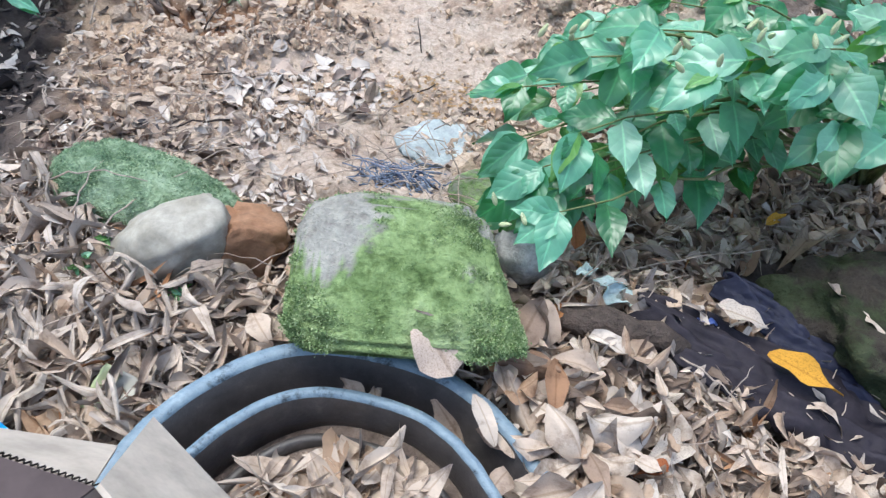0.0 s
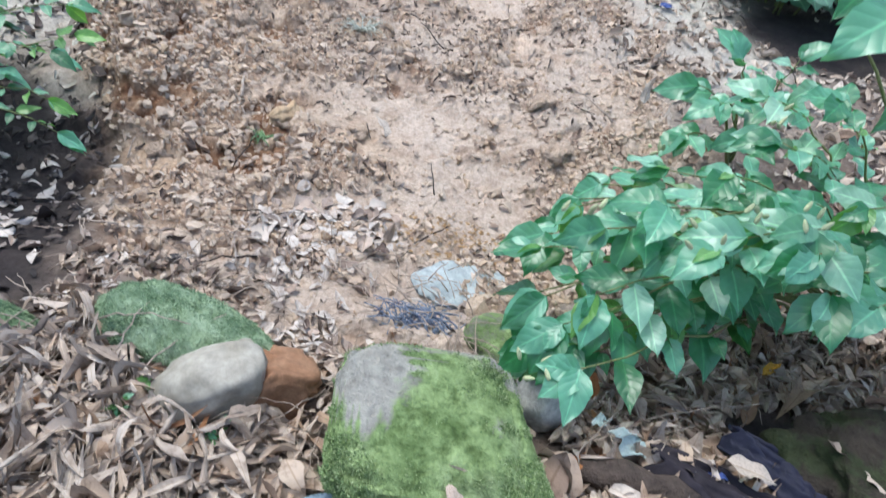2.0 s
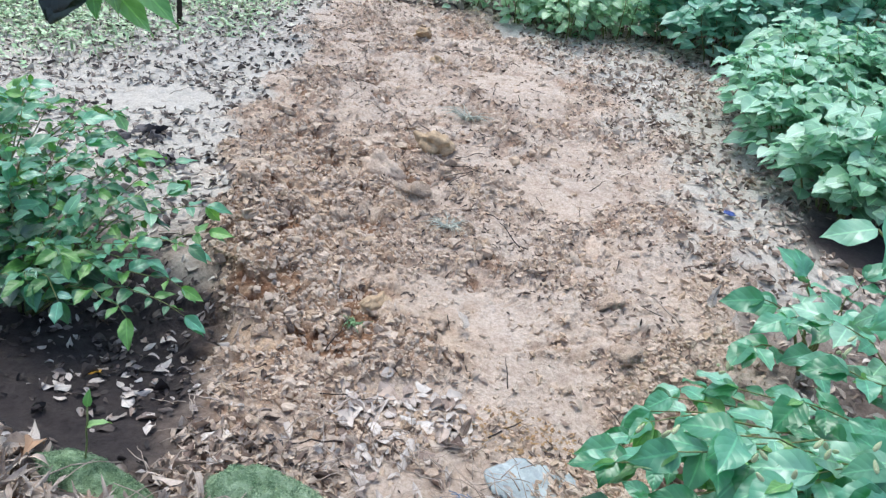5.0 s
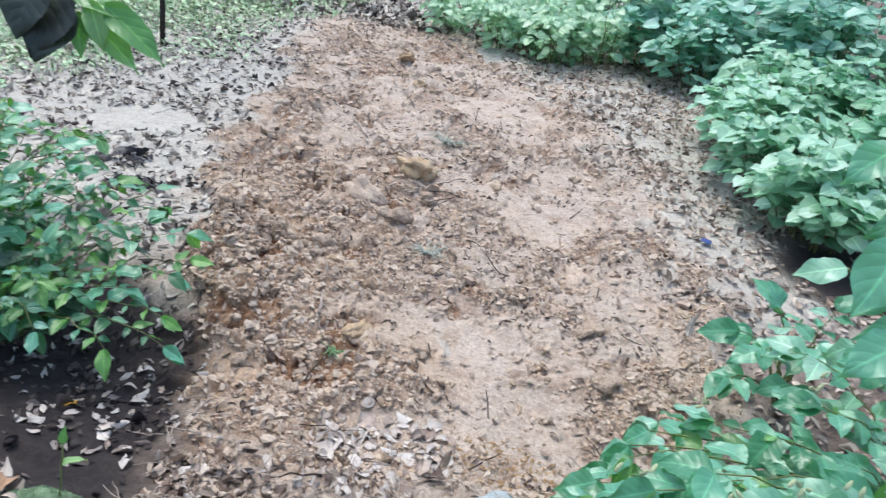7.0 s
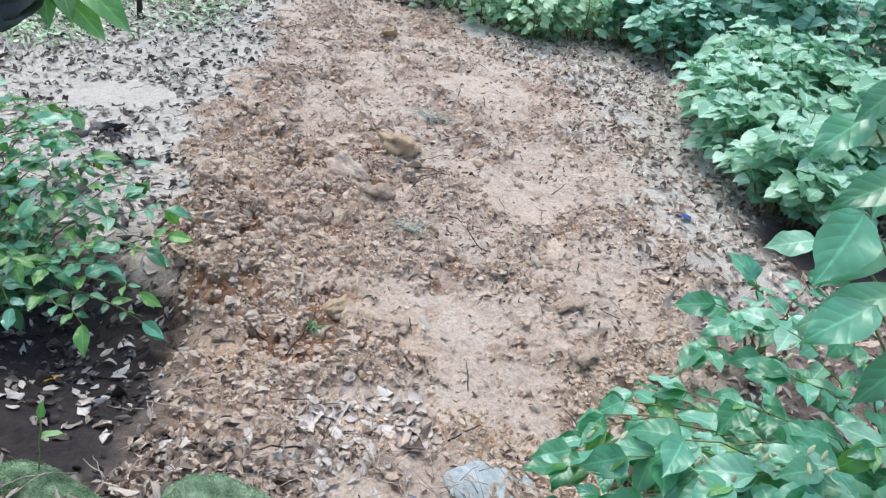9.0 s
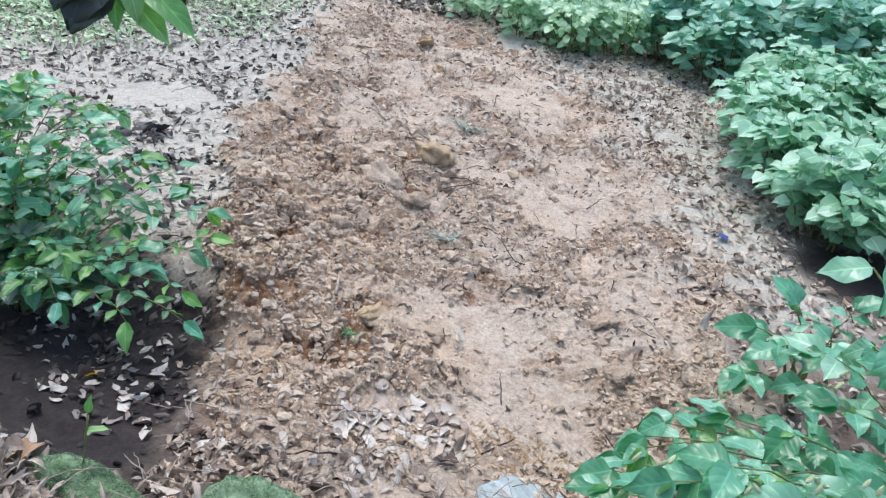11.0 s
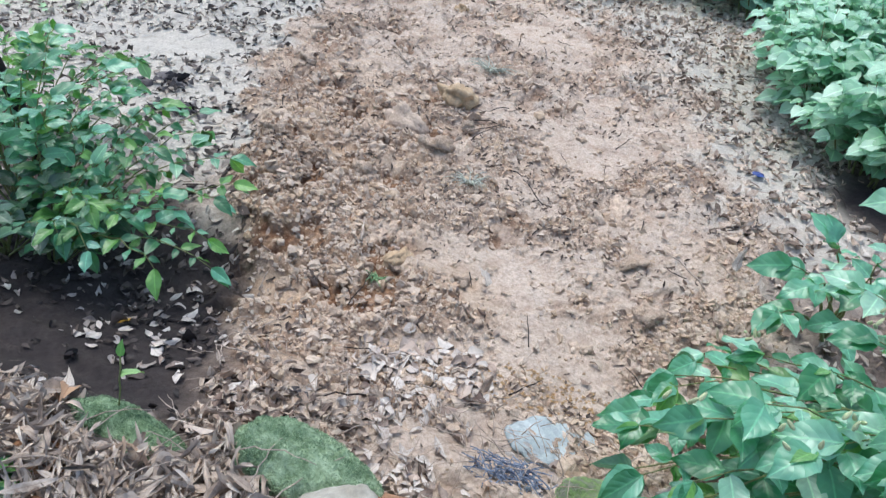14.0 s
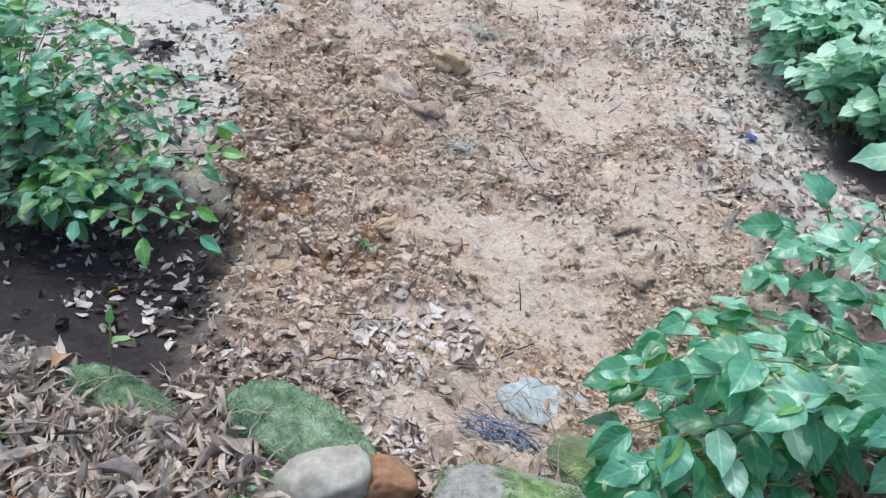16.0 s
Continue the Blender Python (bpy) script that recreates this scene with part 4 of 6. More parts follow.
def leaf_set(mat, width, n=4, droop=0.3, fold=0.25, wave=0.03, nu=6, nv=10, lobe=0.0):
    return [leaf_mesh("leaf", mat, width * (0.92 + 0.05 * k), fold * (0.7 + 0.25 * k), droop * (0.4 + 0.45 * k), wave, 1.6, 31 * k + 7, nu, nv, lobe) for k in range(n)]


def shrub(name, label, base, tips, meshes, leaf_len, stem_mat, rng, sag=0.12, pairs=4, spread=0.6, radius=0.006, young=None, start=0.42, group="", droop=0.35, terminal=2):
    """Branches from one foot to the given tips, with leaves in pairs along their outer part."""
    root = thing(name, label, "shrub", base, group=group)
    b0 = Vector(base)
    for tip in tips:
        pick = meshes(tip) if callable(meshes) else meshes
        end = Vector(tip) - b0
        end -= end.normalized() * 0.055
        pts = arc((rng.uniform(-0.015, 0.015), rng.uniform(-0.015, 0.015), -0.02), end, sag * rng.uniform(0.6, 1.3), 10, 0.008, rng)
        rad = [radius * (1 - 0.75 * i / 10) for i in range(11)]
        vs, fs = tube(pts, rad, 6)
        stem = part("stem", mesh_of("stem", vs, fs, stem_mat), root)
        for k in range(pairs):
            t = start + (0.97 - start) * (k + 0.5) / pairs
            i = min(int(t * 10), 9)
            p = pts[i].lerp(pts[i + 1], t * 10 - i)
            d = (pts[i + 1] - pts[i]).normalized()
            side = d.cross(Vector((0, 0, 1)))
            side = side.normalized() if side.length > 0.05 else Vector((1, 0, 0))
            turn = rng.uniform(-0.5, 0.5)
            for s in (-1, 1):
                if rng.random() < 0.08:
                    continue
                out = (side * s * (0.9 + 0.3 * turn * s) + d * spread + Vector((0, -0.35, rng.uniform(-droop, 0.12)))).normalized()
                ln = leaf_len * rng.uniform(0.42, 1.08) * (1 - 0.25 * (t - start))
                up = Vector((rng.uniform(-0.35, 0.35), rng.uniform(-0.85, 0.1), 1))
                part("leaf", rng.choice(pick), stem, at=leaf_pose(p + out * 0.006, out, up, ln, rng.uniform(-0.35, 0.35)))
        d = (pts[-1] - pts[-2]).normalized()
        for k in range(terminal):
            out = (d + Vector((rng.uniform(-0.7, 0.7), rng.uniform(-0.7, 0.7), rng.uniform(-0.7, -0.05)))).normalized()
            src = young if young and k and rng.random() < 0.10 else pick
            short = 0.6 if src is young and young is L_YOUNG else 1.0
            part("leaf", rng.choice(src), stem, at=leaf_pose(pts[-1], out, (rng.uniform(-0.3, 0.3), rng.uniform(-0.8, 0.0), 1), short * leaf_len * rng.uniform(0.5 if k else 0.85, 1.05), rng.uniform(-0.3, 0.3)))
    return root


L_TEAL = leaf_set(M_TEAL, 0.62, 5, 0.30, 0.16, 0.05, 6, 12, 0.02)
L_SILHOUETTE = leaf_set(M_SILHOUETTE, 0.75, 3, 0.3)
L_YOUNG = leaf_set(M_YOUNG, 0.45, 3, 0.3)
L_LIME = leaf_set(M_LIME, 0.5, 3, 0.35, 0.3, 0.04)
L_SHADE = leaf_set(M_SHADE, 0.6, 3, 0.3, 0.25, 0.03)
L_GREEN = leaf_set(M_GREEN, 0.50, 4, 0.3, 0.25, 0.03)
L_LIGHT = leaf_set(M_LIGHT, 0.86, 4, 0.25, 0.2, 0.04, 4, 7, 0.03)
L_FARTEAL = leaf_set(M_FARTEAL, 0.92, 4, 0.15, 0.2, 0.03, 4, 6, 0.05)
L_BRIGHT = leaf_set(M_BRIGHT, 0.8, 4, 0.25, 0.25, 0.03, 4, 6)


def build_near_shrub():
    rng = random.Random(21)
    tips = [(-0.02, 1.25, 0.25), (0.03, 1.12, 0.22), (0.17, 1.26, 0.42), (0.31, 1.30, 0.45), (0.36, 1.22, 0.47), (0.05, 1.24, 0.42), (0.14, 1.28, 0.46), (0.22, 1.22, 0.44),
            (0.30, 1.50, 0.44), (0.41, 1.62, 0.48), (0.09, 1.60, 0.30), (0.37, 1.28, 0.48), (0.17, 1.45, 0.33), (0.44, 1.34, 0.37), (0.58, 1.28, 0.42), (0.72, 1.55, 0.48), (0.54, 1.45, 0.46), (0.22, 1.62, 0.36), (0.5, 1.7, 0.44), (0.03, 1.40, 0.24), (0.62, 1.40, 0.40), (0.68, 1.22, 0.36), (0.5, 1.55, 0.40), (0.12, 1.36, 0.36)]
    tips += [(0.55, 1.75, 0.55), (0.6, 1.98, 0.5), (0.45, 1.88, 0.48), (0.8, 1.28, 0.42)]
    tips += [(-0.02, 1.38, 0.29), (0.03, 1.42, 0.34), (0.05, 1.55, 0.28), (-0.03, 1.29, 0.32), (0.12, 1.68, 0.28), (0.02, 1.48, 0.25)]
    tips += [(0.05, 1.14, 0.25), (0.09, 1.17, 0.28), (-0.01, 1.21, 0.28), (0.07, 1.21, 0.24), (0.02, 1.15, 0.28), (0.06, 1.18, 0.33), (0.26, 1.24, 0.46), (0.42, 1.22, 0.40), (0.50, 1.22, 0.40), (0.60, 1.25, 0.38), (0.75, 1.25, 0.36), (0.66, 1.30, 0.44), (0.2, 1.36, 0.40), (0.56, 1.36, 0.30), (0.7, 1.36, 0.30), (0.0, 1.18, 0.20), (0.05, 1.07, 0.27)]
    root = shrub("shrub", "leafy shrub with glossy blue-green pointed leaves beside the path", (0.88, 1.72, ground_z(0.88, 1.72)), tips, lambda tip: L_TEAL * 2 + L_LIME + L_GREEN[2:] if tip[0] < 0.1 else L_TEAL * 3 + L_GREEN[2:] + L_LIME[2:], 0.094, M_STEM, rng, 0.12, 4, 0.45, 0.0048, L_YOUNG, 0.52, terminal=3)
    # pale flower buds in small clusters
    bud_mat = simple("bud", (0.50, 0.57, 0.30), (0.62, 0.66, 0.42), 40, 0.6)
    bm = bmesh.new()
    bmesh.ops.create_icosphere(bm, subdivisions=2, radius=0.5)
    for v in bm.verts:
        v.co.x *= 0.38 * (1 - 0.5 * v.co.z)
        v.co.y *= 0.38 * (1 - 0.5 * v.co.z)
    bud = bm_mesh("bud", bm, bud_mat)
    for tip in tips[1:24:2]:
        c = Vector(tip) - Vector(root.location)
        for _ in range(4):
            m = Matrix.Translation(c + Vector((rng.uniform(-0.03, 0.03), rng.uniform(-0.03, 0.03), rng.uniform(-0.005, 0.03)))) @ Euler((rng.uniform(-1, 1), rng.uniform(-1, 1), 0)).to_matrix().to_4x4() @ Matrix.Diagonal((0.02, 0.02, 0.022, 1))
            part("bud", bud, root, "pale yellow-green bud", m)


build_near_shrub()


def build_side_plants():
    rng = random.Random(5)
    # upright plant at the path's edge
    x, y = 0.66, 2.32
    shrub("shrub", "upright young plant with spreading blue-green leaves", (x, y, ground_z(x, y)),
          [(0.40, 2.16, 0.36), (0.54, 2.30, 0.43), (0.46, 2.08, 0.35), (0.36, 2.0, 0.26), (0.60, 2.10, 0.36), (0.74, 2.36, 0.45), (0.66, 2.2, 0.38), (0.55, 1.95, 0.26)], L_TEAL, 0.115, M_STEM, rng, 0.06, 2, 0.5, 0.006, L_YOUNG, 0.62, droop=0.25)
    # tall stem whose large leaves hang beside the path
    x, y = 1.0, 1.62
    base = Vector((x, y, ground_z(x, y)))
    tall = thing("tall_shrub", "tall stem with large hanging blue-green leaves", "shrub", base)
    for p, d, s, k in (((0.408, 1.695, 0.718), (-0.83, -0.2, -0.42), 0.125, 0), ((0.28, 1.416, 0.997), (-0.57, -0.34, -0.75), 0.12, 1), ((0.338, 1.401, 0.94), (-0.17, -0.5, -0.85), 0.11, 2), ((0.245, 1.227, 0.898), (-0.28, -0.48, -0.83), 0.13, 3), ((0.282, 1.178, 0.796), (-0.66, -0.36, -0.67), 0.12, 1), ((0.386, 1.491, 0.768), (-0.48, -0.51, -0.71), 0.115, 0), ((0.40, 1.35, 0.85), (0.1, -0.6, -0.7), 0.13, 2), ((0.31, 1.43, 1.05), (-0.45, -0.45, -0.6), 0.13, 5), ((0.315, 1.30, 0.94), (-0.75, -0.25, -0.6), 0.13, 6), ((0.335, 1.31, 0.845), (-0.6, -0.3, -0.75), 0.12, 7), ((0.35, 1.24, 0.80), (-0.8, -0.1, -0.5), 0.14, 5), ((0.35, 1.45, 0.98), (-0.8, -0.2, -0.3), 0.12, 6), ((0.35, 1.17, 0.75), (-0.4, -0.3, -0.7), 0.12, 7)):
        q = Vector(p) - base
        vs, fs = tube(arc((0, 0, -0.02), q, 0.10, 8, 0.006, rng), [0.006 - 0.0005 * i for i in range(9)], 6)
        stem = part("stem", mesh_of("stem", vs, fs, M_STEM), tall)
        part("leaf", (L_TEAL + L_GREEN)[k], stem, at=leaf_pose(q, (d[0], d[1], 0.6 * d[2]), (0.1, -0.55, 0.9), 0.86 * s))
    # dark bush on the other side of the bed: leafy sprays over shaded ground
    def sprays(n, x0, x1, y0, y1, z0, z1):
        """Tips spread over a stretch, lower towards the bed and towards its front."""
        out = []
        for _ in range(n):
            u, v = rng.random(), rng.random()
            out.append((x0 + (x1 - x0) * u, y0 + (y1 - y0) * v, z0 + (z1 - z0) * (0.65 * (1 - u) + 0.35 * v) + rng.uniform(-0.04, 0.04)))
        return out

    x, y = -1.62, 1.66
    tips = [(-1.05, 1.66, 0.18), (-1.0, 1.60, 0.13), (-1.12, 1.80, 0.24), (-1.33, 2.05, 0.33), (-1.40, 2.12, 0.36), (-1.3, 1.95, 0.32), (-1.22, 1.70, 0.27), (-1.33, 1.8, 0.35), (-1.42, 1.66, 0.33), (-1.36, 1.56, 0.25), (-1.5, 1.75, 0.38), (-1.62, 1.66, 0.38), (-1.28, 1.62, 0.20), (-1.12, 1.52, 0.13), (-1.3, 1.48, 0.15), (-1.4, 1.48, 0.18)] + sprays(11, -1.75, -1.1, 1.62, 2.05, 0.18, 0.40)
    shrub("bush", "dark spreading bush with green leaves over shaded ground", (x, y, ground_z(x, y)), tips, L_GREEN * 2 + L_TEAL[:2] + L_LIME * 2, 0.078, M_STEM, rng, 0.09, 6, 0.5, 0.0033, L_LIME, 0.3)
    x, y = -1.85, 1.78
    tips = [(-1.72, 1.62, 0.40), (-1.85, 1.64, 0.43), (-1.55, 1.9, 0.44), (-1.7, 2.05, 0.46), (-1.88, 2.0, 0.50), (-2.05, 1.85, 0.50), (-1.6, 1.72, 0.45), (-1.45, 2.0, 0.40), (-1.95, 1.62, 0.42), (-2.1, 1.68, 0.45), (-2.15, 2.0, 0.46), (-1.78, 1.8, 0.48)] + sprays(10, -2.2, -1.5, 1.6, 2.1, 0.30, 0.52)
    shrub("bush", "loose bush with broad blue-green leaves behind the dark bush", (x, y, ground_z(x, y)), tips, L_TEAL[:3] + L_GREEN[:3] + L_LIME[:2], 0.092, M_STEM, rng, 0.07, 5, 0.5, 0.004, L_LIME, 0.42)
    x, y = -1.75, 1.62
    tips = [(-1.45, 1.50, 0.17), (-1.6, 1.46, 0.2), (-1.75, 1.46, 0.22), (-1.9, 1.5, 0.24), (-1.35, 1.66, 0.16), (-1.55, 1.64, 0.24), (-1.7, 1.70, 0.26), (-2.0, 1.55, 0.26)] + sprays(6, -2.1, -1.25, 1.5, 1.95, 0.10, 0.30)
    shrub("bush", "low shoots under the leafy bush, shade painted into most leaves", (x, y, ground_z(x, y)), tips, L_SHADE * 2 + L_GREEN[:2], 0.09, M_STEM, rng, 0.05, 5, 0.5, 0.0035, None, 0.3)
    x, y = -2.2, 2.12
    tips = [(-1.85, 2.35, 0.30), (-2.0, 2.45, 0.36), (-2.3, 2.4, 0.4), (-2.5, 2.2, 0.42), (-2.4, 1.9, 0.4), (-2.15, 2.3, 0.45)] + sprays(8, -2.6, -1.9, 2.0, 2.5, 0.26, 0.48)
    shrub("bush", "loose bush with teal and yellowish leaves behind the dark bush", (x, y, ground_z(x, y)), tips, L_TEAL[:2] + L_LIME + L_YOUNG[:1], 0.088, M_STEM, rng, 0.08, 4, 0.5, 0.004, L_LIME, 0.5)
    x, y = -2.38, 2.25
    shrub("sprig", "thin sprig with yellow-green leaves beside the sapling", (x, y, ground_z(x, y)), [(-2.36, 2.26, 0.40), (-2.27, 2.20, 0.30), (-2.42, 2.30, 0.34), (-2.20, 2.18, 0.24)], L_YOUNG + L_LIME[2:], 0.075, M_STEM, rng, 0.03, 3, 0.5, 0.003, L_YOUNG, 0.4)
    # tiny weeds in the litter beside the stones
    for x, y, n, s in ((-0.525, 1.03, 6, 0.022), (-0.55, 0.985, 4, 0.02), (-1.0, 0.93, 7, 0.045), (-0.97, 0.88, 5, 0.04), (-0.40, 0.965, 4, 0.016)):
        z = ground_z(x, y) + 0.01
        shrub("weed", "tiny green weed growing through dead leaves", (x, y, z), [(x + rng.uniform(-0.03, 0.03), y + rng.uniform(-0.03, 0.03), z + rng.uniform(0.06, 0.1)) for _ in range(n)], L_LIME + L_GREEN[:2], s, M_STEM, rng, 0.005, 2, 0.4, 0.0012, None, 0.4, "weeds in the litter")
    # a seedling in front of the bush
    x, y = -0.925, 1.12
    root = thing("seedling", "thin seedling with two small green leaves", "seedling", (x, y, ground_z(x, y) + 0.02), )
    vs, fs = tube(arc((0, 0, 0), (-0.005, 0.02, 0.145), 0.0, 6, 0.003, rng), [0.0018] * 7, 5)
    part("stem", mesh_of("stem", vs, fs, M_STEM), root)
    part("leaf", L_YOUNG[0], root, at=leaf_pose(Vector((-0.005, 0.02, 0.145)), (0.1, 0.1, 1), (0.3, -1, 0.2), 0.04))
    part("leaf", L_YOUNG[1], root, at=leaf_pose(Vector((-0.004, 0.015, 0.105)), (1, 0.2, 0.55), (0, 0, 1), 0.05))


build_side_plants()


def joined(name, meshes, mats, material):
    """Many leaves as one mesh: meshes[i] laid at mats[i]."""
    vs, fs, uvs, o = [], [], [], 0
    cache = {}
    for me, m in zip(meshes, mats):
        if me.name not in cache:
            co = np.array([v.co for v in me.vertices])
            fa = np.array([p.vertices[:] for p in me.polygons])
            uv = np.zeros((len(co), 2))
            for lp, d in zip(me.loops, me.uv_layers[0].data):
                uv[lp.vertex_index] = d.uv
            cache[me.name] = co, fa, uv
        co, fa, uv = cache[me.name]
        a = np.array(m)
        vs.append(co @ a[:3, :3].T + a[:3, 3])
        fs.append(fa + o)
        uvs.append(uv)
        o += len(co)
    return mesh_of(name, np.concatenate(vs), np.concatenate(fs), material, uv=np.concatenate(uvs))


def far_bush(name, label, x, y, h, w, meshes, leaf_len, n, seed, group, stems=6, dense=None, singly=110, face=-0.2):
    """A bush of upright stems whose leaves fill a domed crown."""
    rng = random.Random(seed)
    z = ground_z(x, y)
    root = thing(name, label, "bush", (x, y, z), group=group)
    heads = []
    for k in range(stems):
        a, r = rng.uniform(0, 6.28), w * math.sqrt(rng.random()) * 0.85
        tip = Vector((r * math.cos(a), r * math.sin(a), h * (1.05 - 0.45 * (r / w) ** 2) * rng.uniform(0.75, 1.08)))
        pts = arc((tip.x * 0.4, tip.y * 0.4, -0.03), tip, 0.02, 6, 0.015, rng)
        vs, fs = tube(pts, [0.006 - 0.0007 * i for i in range(7)], 5)
        part("stem", mesh_of("stem", vs, fs, M_STEM), root)
        heads.append(pts)
    made = []
    for k in range(n):
        pts = rng.choice(heads)
        t = 0.2 + 0.8 * rng.random() ** 0.55
        i = min(int(t * 6), 5)
        p = pts[i].lerp(pts[i + 1], t * 6 - i)
        a = rng.uniform(0, 6.28)
        out = Vector((math.cos(a), math.sin(a) - 0.35, rng.uniform(-0.35, 0.05) + 0.25 * face)).normalized()
        q = p + out * rng.uniform(0.02, 0.17)
        made.append((q.z - q.y * 0.6, rng.choice(meshes), leaf_pose(q, out, (rng.uniform(-0.3, 0.3), face + rng.uniform(-0.4, 0.4), 1), leaf_len * rng.uniform(0.5, 1.2), rng.uniform(-0.25, 0.25))))
    made.sort(key=lambda e: -e[0])
    for _, me, m in made[:singly]:
        part("leaf", me, root, at=m)
    part("foliage", joined("foliage", [e[1] for e in made[singly:]], [e[2] for e in made[singly:]], dense), root, "inner and far leaves of the crown")["kind"] = "stuff"
    return root


def build_far_bushes():
    g1, g2, g3 = "pale bushes along the path", "blue-green bushes at the back", "bright bushes at the path's end"
    t1, t2, t3 = "pale green broad-leaved bush at the edge of the litter", "blue-green bush with dense broad leaves", "low bright green bush with small leaves"
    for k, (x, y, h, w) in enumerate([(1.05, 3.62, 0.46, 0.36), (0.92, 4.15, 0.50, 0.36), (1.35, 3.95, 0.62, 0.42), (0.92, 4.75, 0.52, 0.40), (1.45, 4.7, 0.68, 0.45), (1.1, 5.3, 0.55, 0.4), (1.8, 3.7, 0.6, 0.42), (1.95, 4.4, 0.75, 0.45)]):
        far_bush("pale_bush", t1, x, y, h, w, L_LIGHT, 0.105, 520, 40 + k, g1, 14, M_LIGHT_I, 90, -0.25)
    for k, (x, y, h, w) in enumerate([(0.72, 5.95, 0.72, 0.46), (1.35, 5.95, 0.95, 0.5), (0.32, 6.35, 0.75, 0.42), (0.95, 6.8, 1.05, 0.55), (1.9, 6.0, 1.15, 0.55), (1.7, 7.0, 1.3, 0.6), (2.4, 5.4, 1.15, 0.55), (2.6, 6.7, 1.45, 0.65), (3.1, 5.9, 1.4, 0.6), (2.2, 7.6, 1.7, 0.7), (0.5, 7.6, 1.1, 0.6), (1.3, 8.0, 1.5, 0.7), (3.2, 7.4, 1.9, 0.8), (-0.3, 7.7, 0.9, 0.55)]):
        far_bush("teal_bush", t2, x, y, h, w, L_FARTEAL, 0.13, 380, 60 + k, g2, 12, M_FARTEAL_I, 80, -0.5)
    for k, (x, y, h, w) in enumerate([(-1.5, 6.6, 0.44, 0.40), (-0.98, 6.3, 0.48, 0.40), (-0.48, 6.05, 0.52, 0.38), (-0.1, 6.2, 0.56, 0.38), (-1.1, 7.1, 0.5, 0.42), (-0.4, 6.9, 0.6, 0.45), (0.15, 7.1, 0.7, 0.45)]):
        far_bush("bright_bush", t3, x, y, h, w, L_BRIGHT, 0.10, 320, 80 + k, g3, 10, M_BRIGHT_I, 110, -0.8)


build_far_bushes()


def build_saplings():
    rng = random.Random(12)
    # thin dark trunk behind the bush, its bough reaching over the bed
    x, y = -1.97, 2.0
    root = thing("sapling", "thin dark-barked sapling with a leafy overhanging bough", "sapling", (x, y, ground_z(x, y)))
    trunk = [Vector((0, 0, -0.03)), Vector((-0.02, -0.06, 0.28)), Vector((-0.07, -0.14, 0.58)), Vector((-0.10, -0.2, 1.0)), Vector((-0.1, -0.25, 1.5)), Vector((-0.05, -0.3, 2.0))]
    vs, fs = tube(trunk, [0.024, 0.021, 0.019, 0.017, 0.013, 0.006], 9)
    part("trunk", mesh_of("trunk", vs, fs, M_BARK), root)
    b0 = Vector(root.location)
    end = Vector((-1.01, 1.30, 0.955)) - b0
    pts = arc(trunk[3] + Vector((0.0, 0, 0.15)), end, 0.12, 8, 0.01, rng)
    vs, fs = tube(pts, [0.008 - 0.0007 * i for i in range(9)], 6)
    bough = part("bough", mesh_of("bough", vs, fs, M_BARK), root)
    spec = [((-1.023, 1.293, 0.976), (-0.08, -0.56, -0.82), 0.125, L_SILHOUETTE), ((-1.013, 1.298, 0.944), (-0.15, -0.69, -0.71), 0.105, L_SILHOUETTE), ((-1.051, 1.268, 0.982), (0.04, -0.54, -0.84), 0.10, L_SILHOUETTE), ((-1.007, 1.303, 0.94), (0.37, -0.39, -0.85), 0.075, L_YOUNG), ((-0.998, 1.31, 0.938), (0.76, 0.15, -0.63), 0.118, L_YOUNG), ((-1.014, 1.301, 0.969), (0.94, 0.24, -0.23), 0.095, L_YOUNG), ((-0.965, 1.315, 0.958), (0.80, 0.12, -0.55), 0.125, L_YOUNG), ((-0.985, 1.305, 0.962), (0.45, -0.2, -0.85), 0.085, L_YOUNG)]
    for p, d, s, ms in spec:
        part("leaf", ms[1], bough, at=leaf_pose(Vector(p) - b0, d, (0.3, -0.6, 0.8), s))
    for k in range(40):
        t = rng.random()
        p = trunk[4].lerp(trunk[5], t) + Vector((rng.uniform(-0.3, 0.3), rng.uniform(-0.3, 0.3), rng.uniform(-0.1, 0.25)))
        part("leaf", rng.choice(L_GREEN), root, at=leaf_pose(p, (rng.uniform(-1, 1), rng.uniform(-1, 1), -0.5), (0, 0, 1), 0.1))
    x, y = -3.29, 4.75
    root = thing("sapling", "thin dark trunk standing on the grassy litter", "sapling", (x, y, ground_z(x, y)))
    trunk = [Vector((0, 0, -0.03)), Vector((-0.01, 0, 0.4)), Vector((-0.05, 0.02, 0.9)), Vector((-0.05, 0, 1.6)), Vector((-0.1, 0, 2.4))]
    vs, fs = tube(trunk, [0.021, 0.018, 0.016, 0.012, 0.006], 9)
    part("trunk", mesh_of("trunk", vs, fs, M_BARK), root)
    for k in range(60):
        p = trunk[4] + Vector((rng.uniform(-0.5, 0.5), rng.uniform(-0.5, 0.5), rng.uniform(-0.5, 0.3)))
        part("leaf", rng.choice(L_GREEN), root, at=leaf_pose(p, (rng.uniform(-1, 1), rng.uniform(-1, 1), -0.5), (0, 0, 1), 0.12))


build_saplings()


